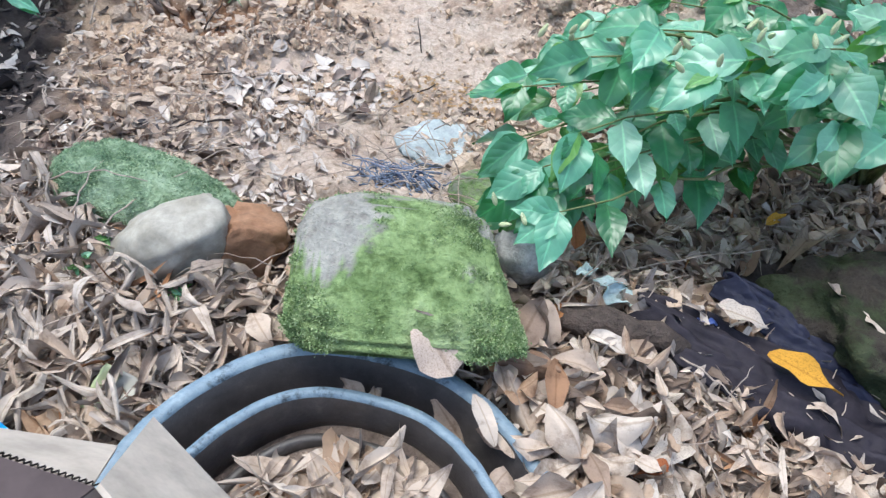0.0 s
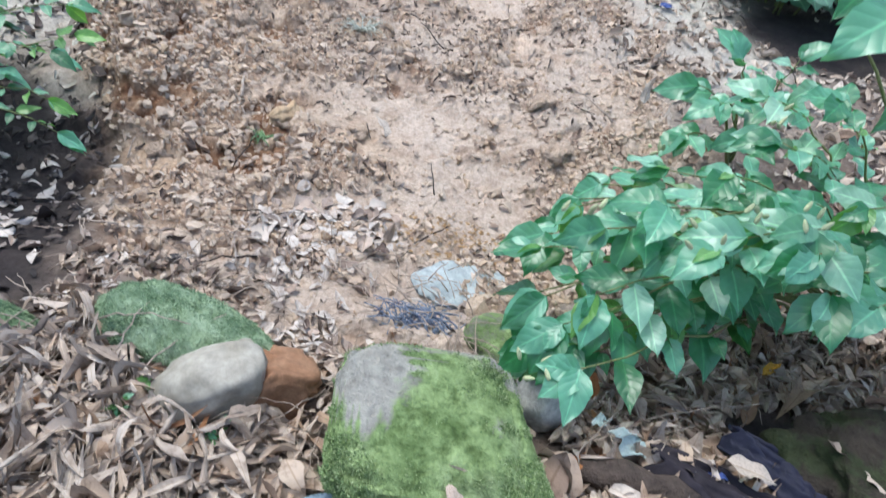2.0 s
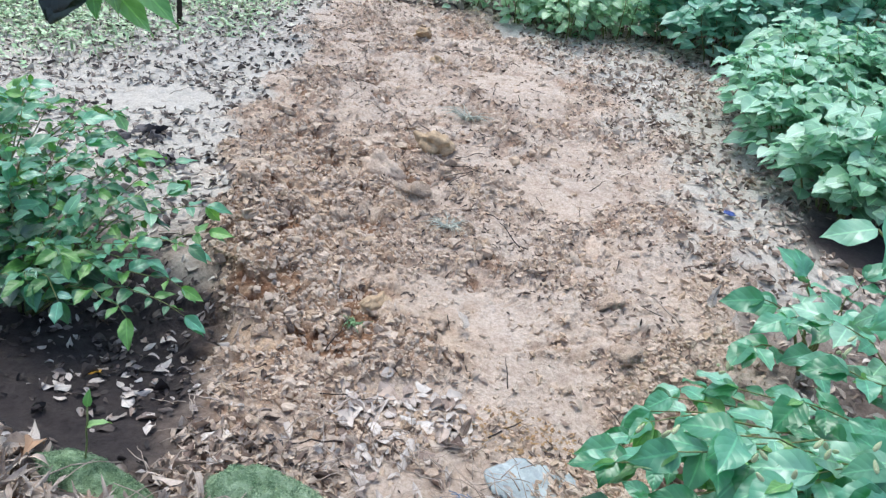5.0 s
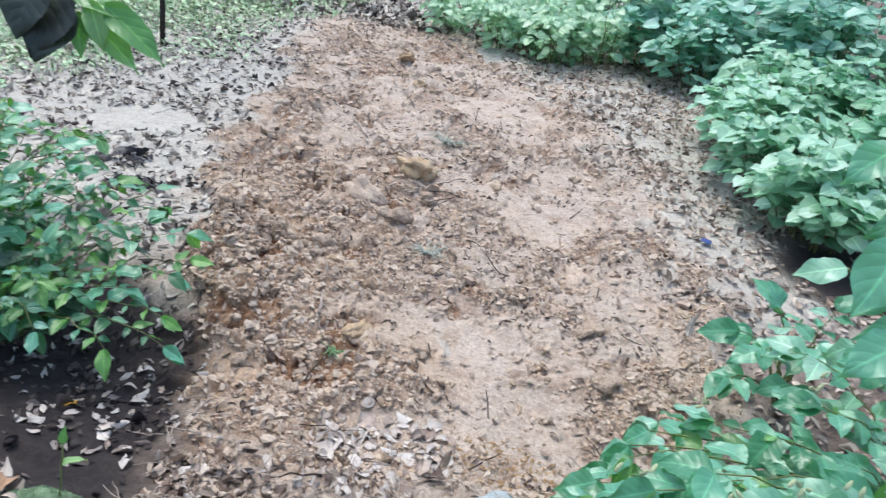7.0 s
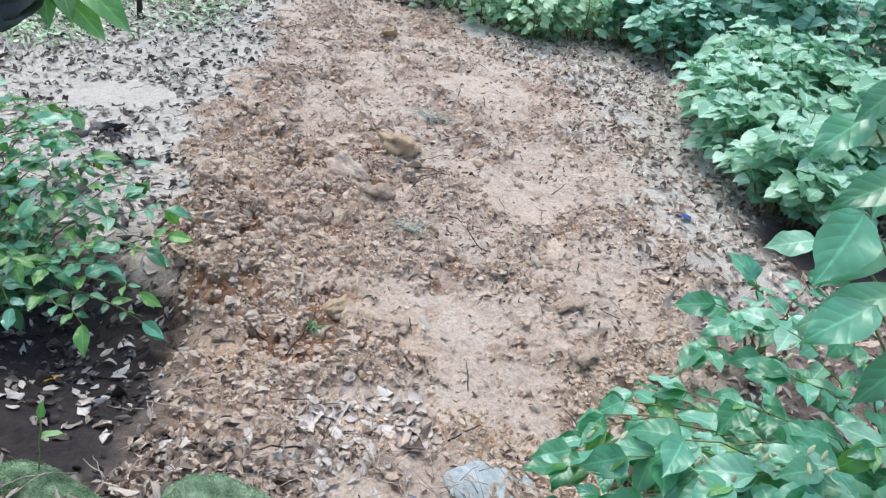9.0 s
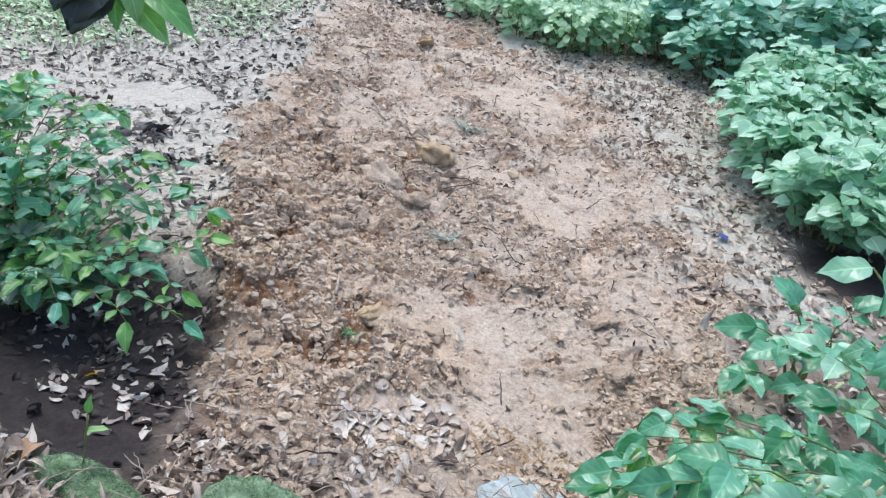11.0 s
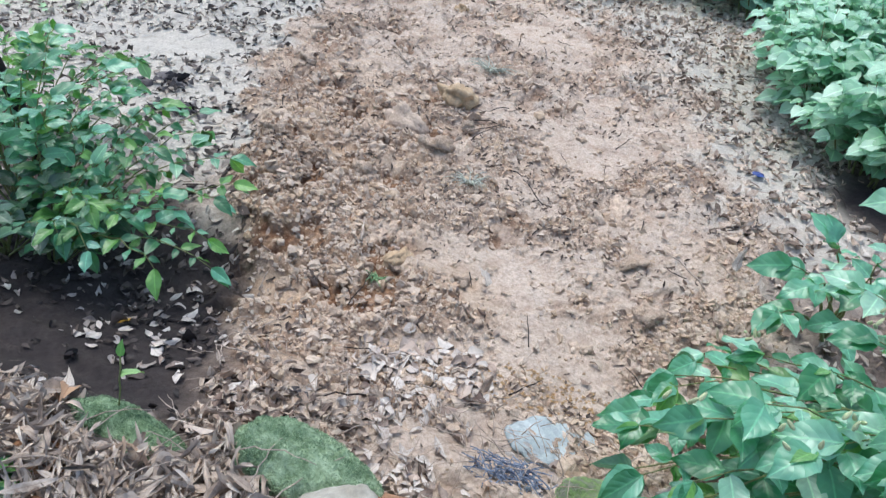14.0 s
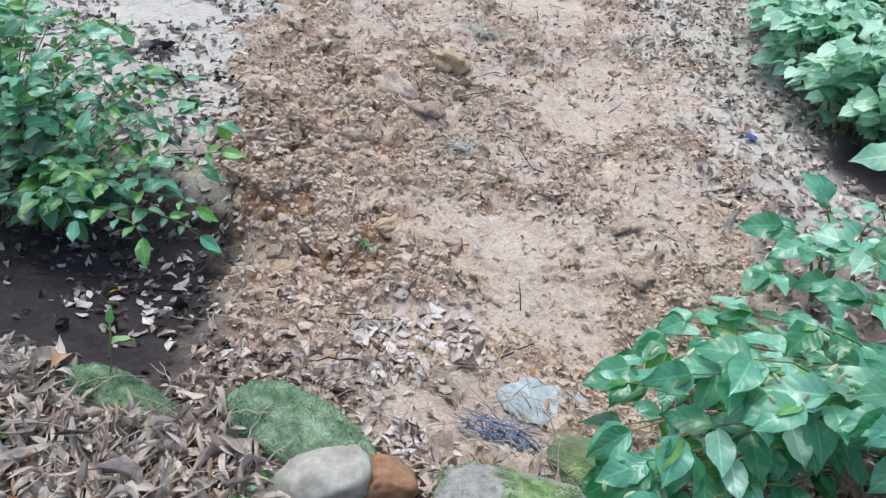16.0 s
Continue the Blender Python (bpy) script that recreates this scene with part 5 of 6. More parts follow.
# ---- litter, clods, twigs and grass: what nobody could count ----
def scatter_leaves(name, label, pts, size, mat, seed, lift=0.02, tilt=0.5, width=0.5, curl=1.0, nv=5, above=0.0):
    """Curled dead leaves laid on the ground at pts, joined into one mesh."""
    rng = np.random.default_rng(seed)
    n = len(pts)
    t = np.linspace(0, 1, nv + 1)
    u = np.array([-1.0, -0.5, 0.0, 0.5, 1.0])
    T, U = np.meshgrid(t, u, indexing="ij")
    T, U = T.ravel()[None], U.ravel()[None]
    ln = (size * np.clip(rng.lognormal(0, 0.36, n), 0.4, 1.6))[:, None]
    wd = (width * rng.uniform(0.6, 1.25, n))[:, None]
    prof = np.sin(np.pi * np.clip(T, 0.02, 0.98) ** 0.8) ** 0.8
    jag = 1 + 0.13 * np.sin(T * 10 + rng.uniform(0, 6.28, (n, 1))) * np.abs(U)
    x = U * prof * wd / 2 * ln * jag
    y = (T - 0.5) * ln
    k1 = rng.normal(0, 0.9, (n, 1)) * curl
    k2 = rng.normal(0.3, 0.9, (n, 1)) * curl
    tw = rng.normal(0, 0.9, (n, 1)) * curl
    z = k1 * (T - 0.5) ** 2 * ln * 0.9 + k2 * np.abs(U) ** 1.5 * prof * wd * ln * 0.55 + tw * U * (T - 0.5) * wd * ln * 0.5
    z += 0.05 * ln * np.sin(T * 9 + rng.uniform(0, 6.28, (n, 1))) * U
    a, b = rng.normal(0, tilt, (n, 1)), rng.normal(0, tilt, (n, 1))
    yaw = rng.uniform(0, 6.28, (n, 1))
    y, z = y * np.cos(a) - z * np.sin(a), y * np.sin(a) + z * np.cos(a)
    x, z = x * np.cos(b) - z * np.sin(b), x * np.sin(b) + z * np.cos(b)
    x, y = x * np.cos(yaw) - y * np.sin(yaw), x * np.sin(yaw) + y * np.cos(yaw)
    gx, gy = pts[:, :1] + x, pts[:, 1:2] + y
    # each leaf lies along the slope under it
    e = 0.015
    base = height(pts[:, 0], pts[:, 1])[:, None]
    sx = (height(pts[:, 0] + e, pts[:, 1]) - height(pts[:, 0] - e, pts[:, 1]))[:, None] / (2 * e)
    sy = (height(pts[:, 0], pts[:, 1] + e) - height(pts[:, 0], pts[:, 1] - e))[:, None] / (2 * e)
    base = base + np.clip(sx, -0.8, 0.8) * x * 0.8 + np.clip(sy, -0.8, 0.8) * y * 0.8
    low = z.min(1, keepdims=True)
    gz = base + above + z - low * 0.6 + (lift * rng.random((n, 1)) ** 1.5)
    v = np.stack([gx, gy, gz], -1).reshape(-1, 3)
    k = (nv + 1) * 5
    i = np.arange(k).reshape(nv + 1, 5)
    f = np.stack([i[:-1, :-1], i[:-1, 1:], i[1:, 1:], i[1:, :-1]], -1).reshape(-1, 4)
    F = (f[None] + (np.arange(n) * k)[:, None, None]).reshape(-1, 4)
    uv = np.tile(np.stack([U[0] * 0.5 + 0.5, T[0]], -1), (n, 1))
    return tagged(new(name, mesh_of(name, v, F, mat, uv=uv)), label, "leaf litter", kind="stuff")


ROCKS = [(-0.103, 1.03, 0.165, 0.119), (-0.53, 1.134, 0.16, 0.082), (-0.43, 1.033, 0.087, 0.064), (-0.329, 1.07, 0.05, 0.046), (0.056, 1.079, 0.046, 0.046), (-0.865, 1.10, 0.15, 0.055)]


def clear_of_things(p, margin=1.0):
    # no thick litter lies on the shaded ground behind the long low stone
    ok = (p[:, 1] > 2.0) | (bush_shade(p[:, 0], p[:, 1]) < 0.4)
    for x, y, a, b in ROCKS:
        ok &= np.hypot((p[:, 0] - x) / (a * margin), (p[:, 1] - y) / (b * margin)) > 1
    r = np.hypot(p[:, 0] + 0.111, p[:, 1] - 0.651)
    ok &= ~((r > 0.138) & (r < 0.288))
    e2, e1 = np.array([0.853, -0.522]), np.array([-0.522, -0.853])
    q = p - np.array([-0.274, 0.618])
    s, t = q @ e1, q @ e2
    return ok & ~((s > -0.03) & (s < 0.27) & (t > -0.03) & (t < 0.3))


def points(n, x0, x1, y0, y1, seed, keep):
    rng = np.random.default_rng(seed)
    p = np.stack([rng.uniform(x0, x1, n), rng.uniform(y0, y1, n)], 1)
    return p[keep(p, rng)]


def build_litter():
    near = points(7800, -1.5, 1.2, 0.25, 1.75, 1, lambda p, r: ((p[:, 1] < 1.16) | (p[:, 0] > -0.5)) & clear_of_things(p, 0.85) & (dug(p[:, 0], p[:, 1]) < 0.35) & (bush_shade(p[:, 0], p[:, 1]) < 0.3 + 0.5 * r.random(len(p))))
    scatter_leaves("leaf_litter", "thick layer of curled pale brown dead leaves", near, 0.05, M_DRY, 2, 0.03, 0.33, 0.42, 1.0, 7)
    frag = points(8000, -1.5, 1.2, 0.25, 1.75, 3, lambda p, r: ((p[:, 1] < 1.22) | (p[:, 0] > -0.5)) & clear_of_things(p, 0.9) & (dug(p[:, 0], p[:, 1]) < 0.5) & (bush_shade(p[:, 0], p[:, 1]) < 0.35 + 0.6 * r.random(len(p))))
    scatter_leaves("leaf_fragments", "broken bits of dry leaf between larger leaves", frag, 0.03, M_DRY, 4, 0.035, 0.6, 0.3, 1.3, 3)
    shred = points(7500, -1.5, 1.2, 0.3, 1.7, 21, lambda p, r: ((p[:, 1] < 1.2) | (p[:, 0] > -0.5)) & clear_of_things(p, 0.9) & (dug(p[:, 0], p[:, 1]) < 0.4) & (bush_shade(p[:, 0], p[:, 1]) < 0.3))
    scatter_leaves("leaf_shreds", "narrow pale shreds of dry leaf and husk", shred, 0.06, M_DRY, 22, 0.045, 0.4, 0.12, 1.3)
    pile = points(210, 0.0, 0.24, 0.45, 1.0, 23, lambda p, r: (np.hypot(p[:, 0] + 0.111, p[:, 1] - 0.651) > 0.13) & (p[:, 0] > 0.02 + 0.05 * r.random(len(p))))
    scatter_leaves("leaf_litter", "dead leaves heaped over the tyre's edge", pile, 0.056, M_DRY, 24, 0.03, 0.3, 0.5, 0.85, 8, 0.042)
    ring = points(9000, -2.5, 2.3, -0.9, 1.7, 68, lambda p, r: ((p[:, 0] > 1.2) | (p[:, 1] < 0.95)) & (np.exp(-np.hypot(np.maximum(0, np.abs(p[:, 0] + 0.15) - 1.35), np.maximum(0, 0.25 - p[:, 1])) / 0.3) * ((np.abs(p[:, 0] + 0.15) > 1.33) | (p[:, 1] < 0.27)) > r.random(len(p))))
    scatter_leaves("leaf_litter", "loose dead leaves thinning out behind the tyre", ring, 0.05, M_DRY, 69, 0.025, 0.33, 0.42, 1.0, 3)
    scrap = points(1500, 0.02, 0.9, 0.45, 1.0, 65, lambda p, r: clear_of_things(p) & (p[:, 1] < 1.0 - 0.55 * np.maximum(0, p[:, 0] - 0.3)) & (r.random(len(p)) < 0.3 + 0.7 * sstep(-0.2, 0.4, vnoise(p[:, 0] * 9, p[:, 1] * 9, 66))))
    scatter_leaves("leaf_fragments", "torn brown and pale leaf bits beside the tyre", scrap, 0.03, M_BROWN, 67, 0.05, 0.5, 0.4, 1.3, 4, 0.02)
    damp = points(1700, 0.2, 1.15, 1.08, 1.75, 27, lambda p, r: clear_of_things(p) & (r.random(len(p)) < 0.75))
    scatter_leaves("shaded_litter", "damp brown dead leaves under the shrub", damp, 0.05, M_BROWN, 28, 0.025, 0.4, 0.42, 1.1)
    dark = points(2700, -2.4, 0.0, 1.0, 2.2, 5, lambda p, r: (bush_shade(p[:, 0], p[:, 1]) > 0.4) & (r.random(len(p)) < 0.4 + 0.6 * sstep(1.3, 1.55, p[:, 1])))
    scatter_leaves("shaded_litter", "sparse dead leaves on ground painted dark as shade", dark, 0.026, M_SPECK, 6, 0.008, 0.3, 0.5, 0.9)
    soil = points(15000, -3, 0.7, 1.2, 6.6, 7, lambda p, r: clear_of_things(p) & (dug(p[:, 0], p[:, 1]) > 0.5) & (r.random(len(p)) < (0.12 + 0.75 * sstep(0.1, 0.6, vnoise(p[:, 0] * 2.2, p[:, 1] * 2.2, 30))) * (1 - 0.85 * trodden(p[:, 0], p[:, 1])) * (0.35 + 0.65 * sstep(1.35, 1.65, p[:, 1]))))
    scatter_leaves("soiled_leaves", "dirty torn leaf pieces mixed into dug soil", soil, 0.026, M_SOILLEAF, 8, 0.010, 0.24, 0.45, 1.1, 3)
    # Dark flecks added where the soil's crevices would be in shadow.
    bits = points(20000, -3, 0.75, 1.25, 6.6, 31, lambda p, r: clear_of_things(p) & (dug(p[:, 0], p[:, 1]) > 0.4) & (r.random(len(p)) < (0.2 + 0.8 * sstep(-0.3, 0.5, vnoise(p[:, 0] * 5, p[:, 1] * 5, 32))) * (1 - 0.9 * trodden(p[:, 0], p[:, 1]))))
    scatter_leaves("dark_bits", "dark flecks standing in for crevice shade in the dug soil", bits, 0.021, M_CREVICE, 34, 0.006, 0.15, 0.32, 0.8, 3)
    front = points(620, -0.85, 0.3, 1.2, 1.52, 35, lambda p, r: clear_of_things(p) & (r.random(len(p)) < 0.15 + 0.85 * sstep(0.0, 0.4, vnoise(p[:, 0] * 6, p[:, 1] * 6, 36))))
    scatter_leaves("soiled_leaves", "grey torn leaves on the near edge of the soil", front, 0.036, M_PATCH, 37, 0.012, 0.28, 0.5, 0.9)
    rim = points(60, -1.3, -0.9, 1.35, 1.75, 38, lambda p, r: bush_shade(p[:, 0], p[:, 1]) > 0.05 + 0.2 * r.random(len(p)))
    scatter_leaves("shaded_litter", "pale and brown dead leaves at the edge of the shade", rim, 0.03, M_PATCH, 39, 0.008, 0.2, 0.6, 0.7)
    patch = points(430, -0.85, -0.1, 1.35, 1.85, 11, lambda p, r: np.hypot((p[:, 0] + 0.45) / 0.26, (p[:, 1] - 1.68) / 0.17) + 0.3 * r.random(len(p)) < 1)
    scatter_leaves("soiled_leaves", "patch of pale dead leaves pressed into the soil", patch, 0.04, M_PATCH, 12, 0.008, 0.16, 0.7, 0.55)
    side = points(14000, -0.9, 2.4, 1.7, 7.2, 13, lambda p, r: (p[:, 0] > np.interp(p[:, 1], PATH_Y, PATH_R) - 0.35) & (dug(p[:, 0], p[:, 1]) < 0.75) & (bush_shade(p[:, 0], p[:, 1]) < 0.5 + 0.5 * r.random(len(p))))
    scatter_leaves("leaf_litter", "brown and pale dead leaves beside the path", side, 0.038, M_SIDE, 14, 0.018, 0.26, 0.45, 1.0, 3)
    left = points(17000, -6.2, -1.1, 1.7, 7.8, 15, lambda p, r: (p[:, 0] < np.interp(p[:, 1], PATH_Y, PATH_L) + 0.25) & (dug(p[:, 0], p[:, 1]) < 0.6) & (bush_shade(p[:, 0], p[:, 1]) < 0.4) & (np.hypot((p[:, 0] + 2.48) / 0.28, (p[:, 1] - 3.42) / 0.2) > 0.9 + 0.3 * r.random(len(p))))
    scatter_leaves("leaf_litter", "weathered grey dead leaves over pale earth", left, 0.038, M_GREY, 16, 0.012, 0.24, 0.45, 0.9, 3)
    hollow = points(480, -2.5, -1.7, 2.5, 3.1, 41, lambda p, r: np.minimum(np.hypot((p[:, 0] + 2.2) / 0.14, (p[:, 1] - 2.93) / 0.07), np.hypot((p[:, 0] + 1.98) / 0.17, (p[:, 1] - 2.70) / 0.07)) < 0.6 + 0.6 * r.random(len(p)))
    scatter_leaves("dark_leaves", "clumps of near-black leaves standing in for dark hollows in the pale litter", hollow, 0.055, M_BLACK, 42, 0.02, 0.3, 0.5, 1.0, 4)
    back = points(5000, -4, 1, 6.3, 9.5, 17, lambda p, r: r.random(len(p)) < 0.8)
    scatter_leaves("leaf_litter", "weathered dead leaves at the path's far end", back, 0.075, M_GREY, 18, 0.02, 0.33, 0.48, 1.0, 3)
    wide = points(11000, -7, 5, -3, 10, 25, lambda p, r: (dug(p[:, 0], p[:, 1]) < 0.2) & clear_of_things(p) & (bush_shade(p[:, 0], p[:, 1]) < 0.3) & ((p[:, 1] < 1.9) | (p[:, 0] > 0.9) | (p[:, 1] > 7)) & (r.random(len(p)) < 1.15 - 0.13 * np.hypot(p[:, 0], p[:, 1] - 2)))
    scatter_leaves("leaf_litter", "thin cover of dead leaves around the place", wide, 0.07, M_DRY, 26, 0.02, 0.3, 0.42, 1.0, 3)
    pale = points(2600, -1.35, -0.33, 0.55, 1.12, 61, lambda p, r: clear_of_things(p, 0.95))
    scatter_leaves("leaf_shreds", "tangled pale grey strips of dry leaf and stalk", pale, 0.055, M_STRIP, 62, 0.055, 0.45, 0.15, 1.5, 5)
    crumbly = points(900, -0.9, -0.5, 1.08, 1.42, 63, lambda p, r: clear_of_things(p) & (bush_shade(p[:, 0], p[:, 1]) < 0.75))
    scatter_leaves("leaf_fragments", "small torn brown leaf bits on trodden earth", crumbly, 0.028, M_SOILLEAF, 64, 0.012, 0.35, 0.45, 1.1, 3)
    tyre_in = points(900, -0.42, 0.18, 0.37, 0.97, 19, lambda p, r: (np.hypot(p[:, 0] + 0.111, p[:, 1] - 0.651) < 0.142) | ((np.hypot(p[:, 0] + 0.111, p[:, 1] - 0.651) > 0.212) & (np.hypot(p[:, 0] + 0.111, p[:, 1] - 0.651) < 0.232) & (p[:, 0] > -0.15) & (r.random(len(p)) < 0.5)))
    scatter_leaves("leaf_litter", "dead leaves caught inside the tyre", tyre_in, 0.055, M_DRY, 20, 0.02, 0.25, 0.5, 0.9, 8)


build_litter()


def build_clods():
    rng = np.random.default_rng(44)
    bm = bmesh.new()
    bmesh.ops.create_icosphere(bm, subdivisions=1, radius=1.0)
    bm.verts.ensure_lookup_table()
    tv = np.array([v.co for v in bm.verts])
    tf = np.array([[v.index for v in f.verts] for f in bm.faces])
    bm.free()
    def keep(p, r):
        return clear_of_things(p) & (dug(p[:, 0], p[:, 1]) > 0.45) & (r.random(len(p)) < (0.05 + 0.95 * heaps(p[:, 0], p[:, 1])) * (1 - 0.85 * hollows(p[:, 0], p[:, 1])))

    p = np.concatenate([points(66000, -2.1, 0.6, 1.25, 3.2, 45, keep), points(26000, -3, 0.4, 3.2, 6.5, 43, keep)])
    n = len(p)
    s = 0.0050 * np.clip(rng.lognormal(0, 0.5, n), 0.45, 3.0) * np.where(p[:, 1] > 3.2, 1.5, 1.0)
    bump = 1 + 0.45 * rng.standard_normal((n, len(tv)))
    sc = rng.uniform(0.45, 1.5, (n, 1, 3)) * np.array([1, 1, 0.85])
    v = tv[None] * np.clip(bump, 0.3, 1.9)[..., None] * sc * s[:, None, None]
    yaw, tip = rng.uniform(0, 6.28, (n, 1)), rng.normal(0, 0.5, (n, 1))
    x, y, q = v[..., 0], v[..., 1], v[..., 2]
    x, q = x * np.cos(tip) - q * np.sin(tip), x * np.sin(tip) + q * np.cos(tip)
    v = np.stack([x * np.cos(yaw) - y * np.sin(yaw), x * np.sin(yaw) + y * np.cos(yaw), q], -1)
    z = height(p[:, 0], p[:, 1]) + s * 0.05
    v += np.stack([p[:, 0], p[:, 1], z], -1)[:, None]
    f = (tf[None] + (np.arange(n) * len(tv))[:, None, None]).reshape(-1, 3)
    tagged(new("soil_crumbs", mesh_of("soil_crumbs", v.reshape(-1, 3), f, M_CLOD, smooth=False)), "reddish crumbs and clods of freshly dug soil", "soil crumbs", kind="stuff")


build_clods()


def build_coarse_clods():
    """Larger broken clods on the clayey side of the bed."""
    rng = np.random.default_rng(46)
    bm = bmesh.new()
    bmesh.ops.create_icosphere(bm, subdivisions=2, radius=1.0)
    tv = np.array([v.co for v in bm.verts])
    tf = np.array([[v.index for v in f.verts] for f in bm.faces])
    bm.free()
    p = points(3200, -3, 0.6, 1.32, 6.4, 47, lambda p, r: clear_of_things(p) & (dug(p[:, 0], p[:, 1]) > 0.5) & (r.random(len(p)) < heaps(p[:, 0], p[:, 1]) * (0.25 + 0.6 * ochre(p[:, 0], p[:, 1]))))
    n = len(p)
    s = 0.013 * np.clip(rng.lognormal(0, 0.5, n), 0.4, 2.8)
    q = tv[None] + rng.uniform(-50, 50, (n, 1, 3))
    lump = vnoise(q[..., 0] * 1.6 + q[..., 2] * 0.9, q[..., 1] * 1.6 - q[..., 2] * 0.8, 3) * 0.5 + 0.22 * rng.standard_normal((n, len(tv)))
    sc = rng.uniform(0.5, 1.5, (n, 1, 3)) * np.array([1, 1, 0.7])
    v = tv[None] * np.clip(1 + 1.5 * lump, 0.3, 1.9)[..., None] * sc * s[:, None, None]
    v += np.stack([p[:, 0], p[:, 1], height(p[:, 0], p[:, 1]) - s * 0.4], -1)[:, None]
    f = (tf[None] + (np.arange(n) * len(tv))[:, None, None]).reshape(-1, 3)
    tagged(new("coarse_clods", mesh_of("coarse_clods", v.reshape(-1, 3), f, M_CLOD)), "coarse broken clods of ochre clay soil", "soil clods", kind="stuff")


build_coarse_clods()


def build_crust():
    """Broken plates of dried crust, tilted a little, with gaps under their edges."""
    rng = np.random.default_rng(52)
    k = 7

    def keep(p, r):
        rough = 0.04 + 0.6 * heaps(p[:, 0], p[:, 1])
        return clear_of_things(p) & (dug(p[:, 0], p[:, 1]) > 0.5) & (r.random(len(p)) < rough)

    p = np.concatenate([points(1700, -2.2, 0.7, 1.32, 3.4, 53, keep), points(2200, -3, 0.6, 3.4, 6.4, 56, keep)])
    n = len(p)
    s = 0.0125 * np.clip(rng.lognormal(0, 0.5, n), 0.4, 2.6) * np.where(p[:, 1] > 3.4, 1.35, 1.0)
    a = (np.arange(k) + rng.uniform(-0.35, 0.35, (n, k))) * 2 * np.pi / k
    r = rng.uniform(0.6, 1.3, (n, k)) * s[:, None]
    ex = rng.uniform(0.55, 1.0, (n, 1))
    th = (s * rng.uniform(0.35, 0.75, n))[:, None]
    top = np.stack([r * np.cos(a), r * np.sin(a) * ex, 0.22 * s[:, None] * rng.standard_normal((n, k))], -1)
    low = top * np.array([0.78, 0.78, 1.0]) - np.array([0, 0, 1.0]) * th[..., None]
    mid = np.stack([np.zeros(n), np.zeros(n), s * rng.uniform(0.0, 0.4, n)], -1)[:, None]
    v = np.concatenate([top, low, mid], 1)
    x, y, z = v[..., 0], v[..., 1], v[..., 2]
    t1, t2, yaw = rng.normal(0, 0.26, (n, 1)), rng.normal(0, 0.26, (n, 1)), rng.uniform(0, 6.28, (n, 1))
    y, z = y * np.cos(t1) - z * np.sin(t1), y * np.sin(t1) + z * np.cos(t1)
    x, z = x * np.cos(t2) - z * np.sin(t2), x * np.sin(t2) + z * np.cos(t2)
    x, y = x * np.cos(yaw) - y * np.sin(yaw), x * np.sin(yaw) + y * np.cos(yaw)
    v = np.stack([x + p[:, :1], y + p[:, 1:], z + height(p[:, 0], p[:, 1])[:, None] + 0.2 * th], -1)
    f = [(j, (j + 1) % k, 2 * k) for j in range(k)] + [(k + j, k + (j + 1) % k, (j + 1) % k) for j in range(k)] + [(k + j, (j + 1) % k, j) for j in range(k)]
    F = (np.array(f)[None] + (np.arange(n) * (2 * k + 1))[:, None, None]).reshape(-1, 3)
    tagged(new("soil_crust", mesh_of("soil_crust", v.reshape(-1, 3), F, M_CLOD, smooth=False)), "broken plates of pale dried soil crust", "soil crust", kind="stuff")


build_crust()


def build_lone_clods():
    """The larger clods that stand out singly."""
    rng = random.Random(48)
    forms = [rock_mesh("soil_clod", (1, 0.85, 0.65), 50 + 3 * k, M_LONE, 1.2, 1.0, None, 3) for k in range(7)]
    pts = points(900, -2.0, 0.3, 1.5, 4.3, 49, lambda p, r: clear_of_things(p) & (dug(p[:, 0], p[:, 1]) > 0.6) & (r.random(len(p)) < 0.12 + 0.8 * ochre(p[:, 0], p[:, 1])))
    for x, y in pts[:36]:
        s = 0.055 * min(1.8, max(0.6, rng.lognormvariate(0, 0.4)))
        ob = thing("soil_clod", "rough reddish clod of dug clay", "clod", (x, y, ground_z(x, y) - s * 0.08), group="loose clods on the dug soil", data=rng.choice(forms))
        ob.scale = (s * rng.uniform(0.8, 1.3), s, s)
        ob.rotation_euler = (rng.uniform(-0.5, 0.5), rng.uniform(-0.5, 0.5), rng.uniform(0, 6.28))


build_lone_clods()


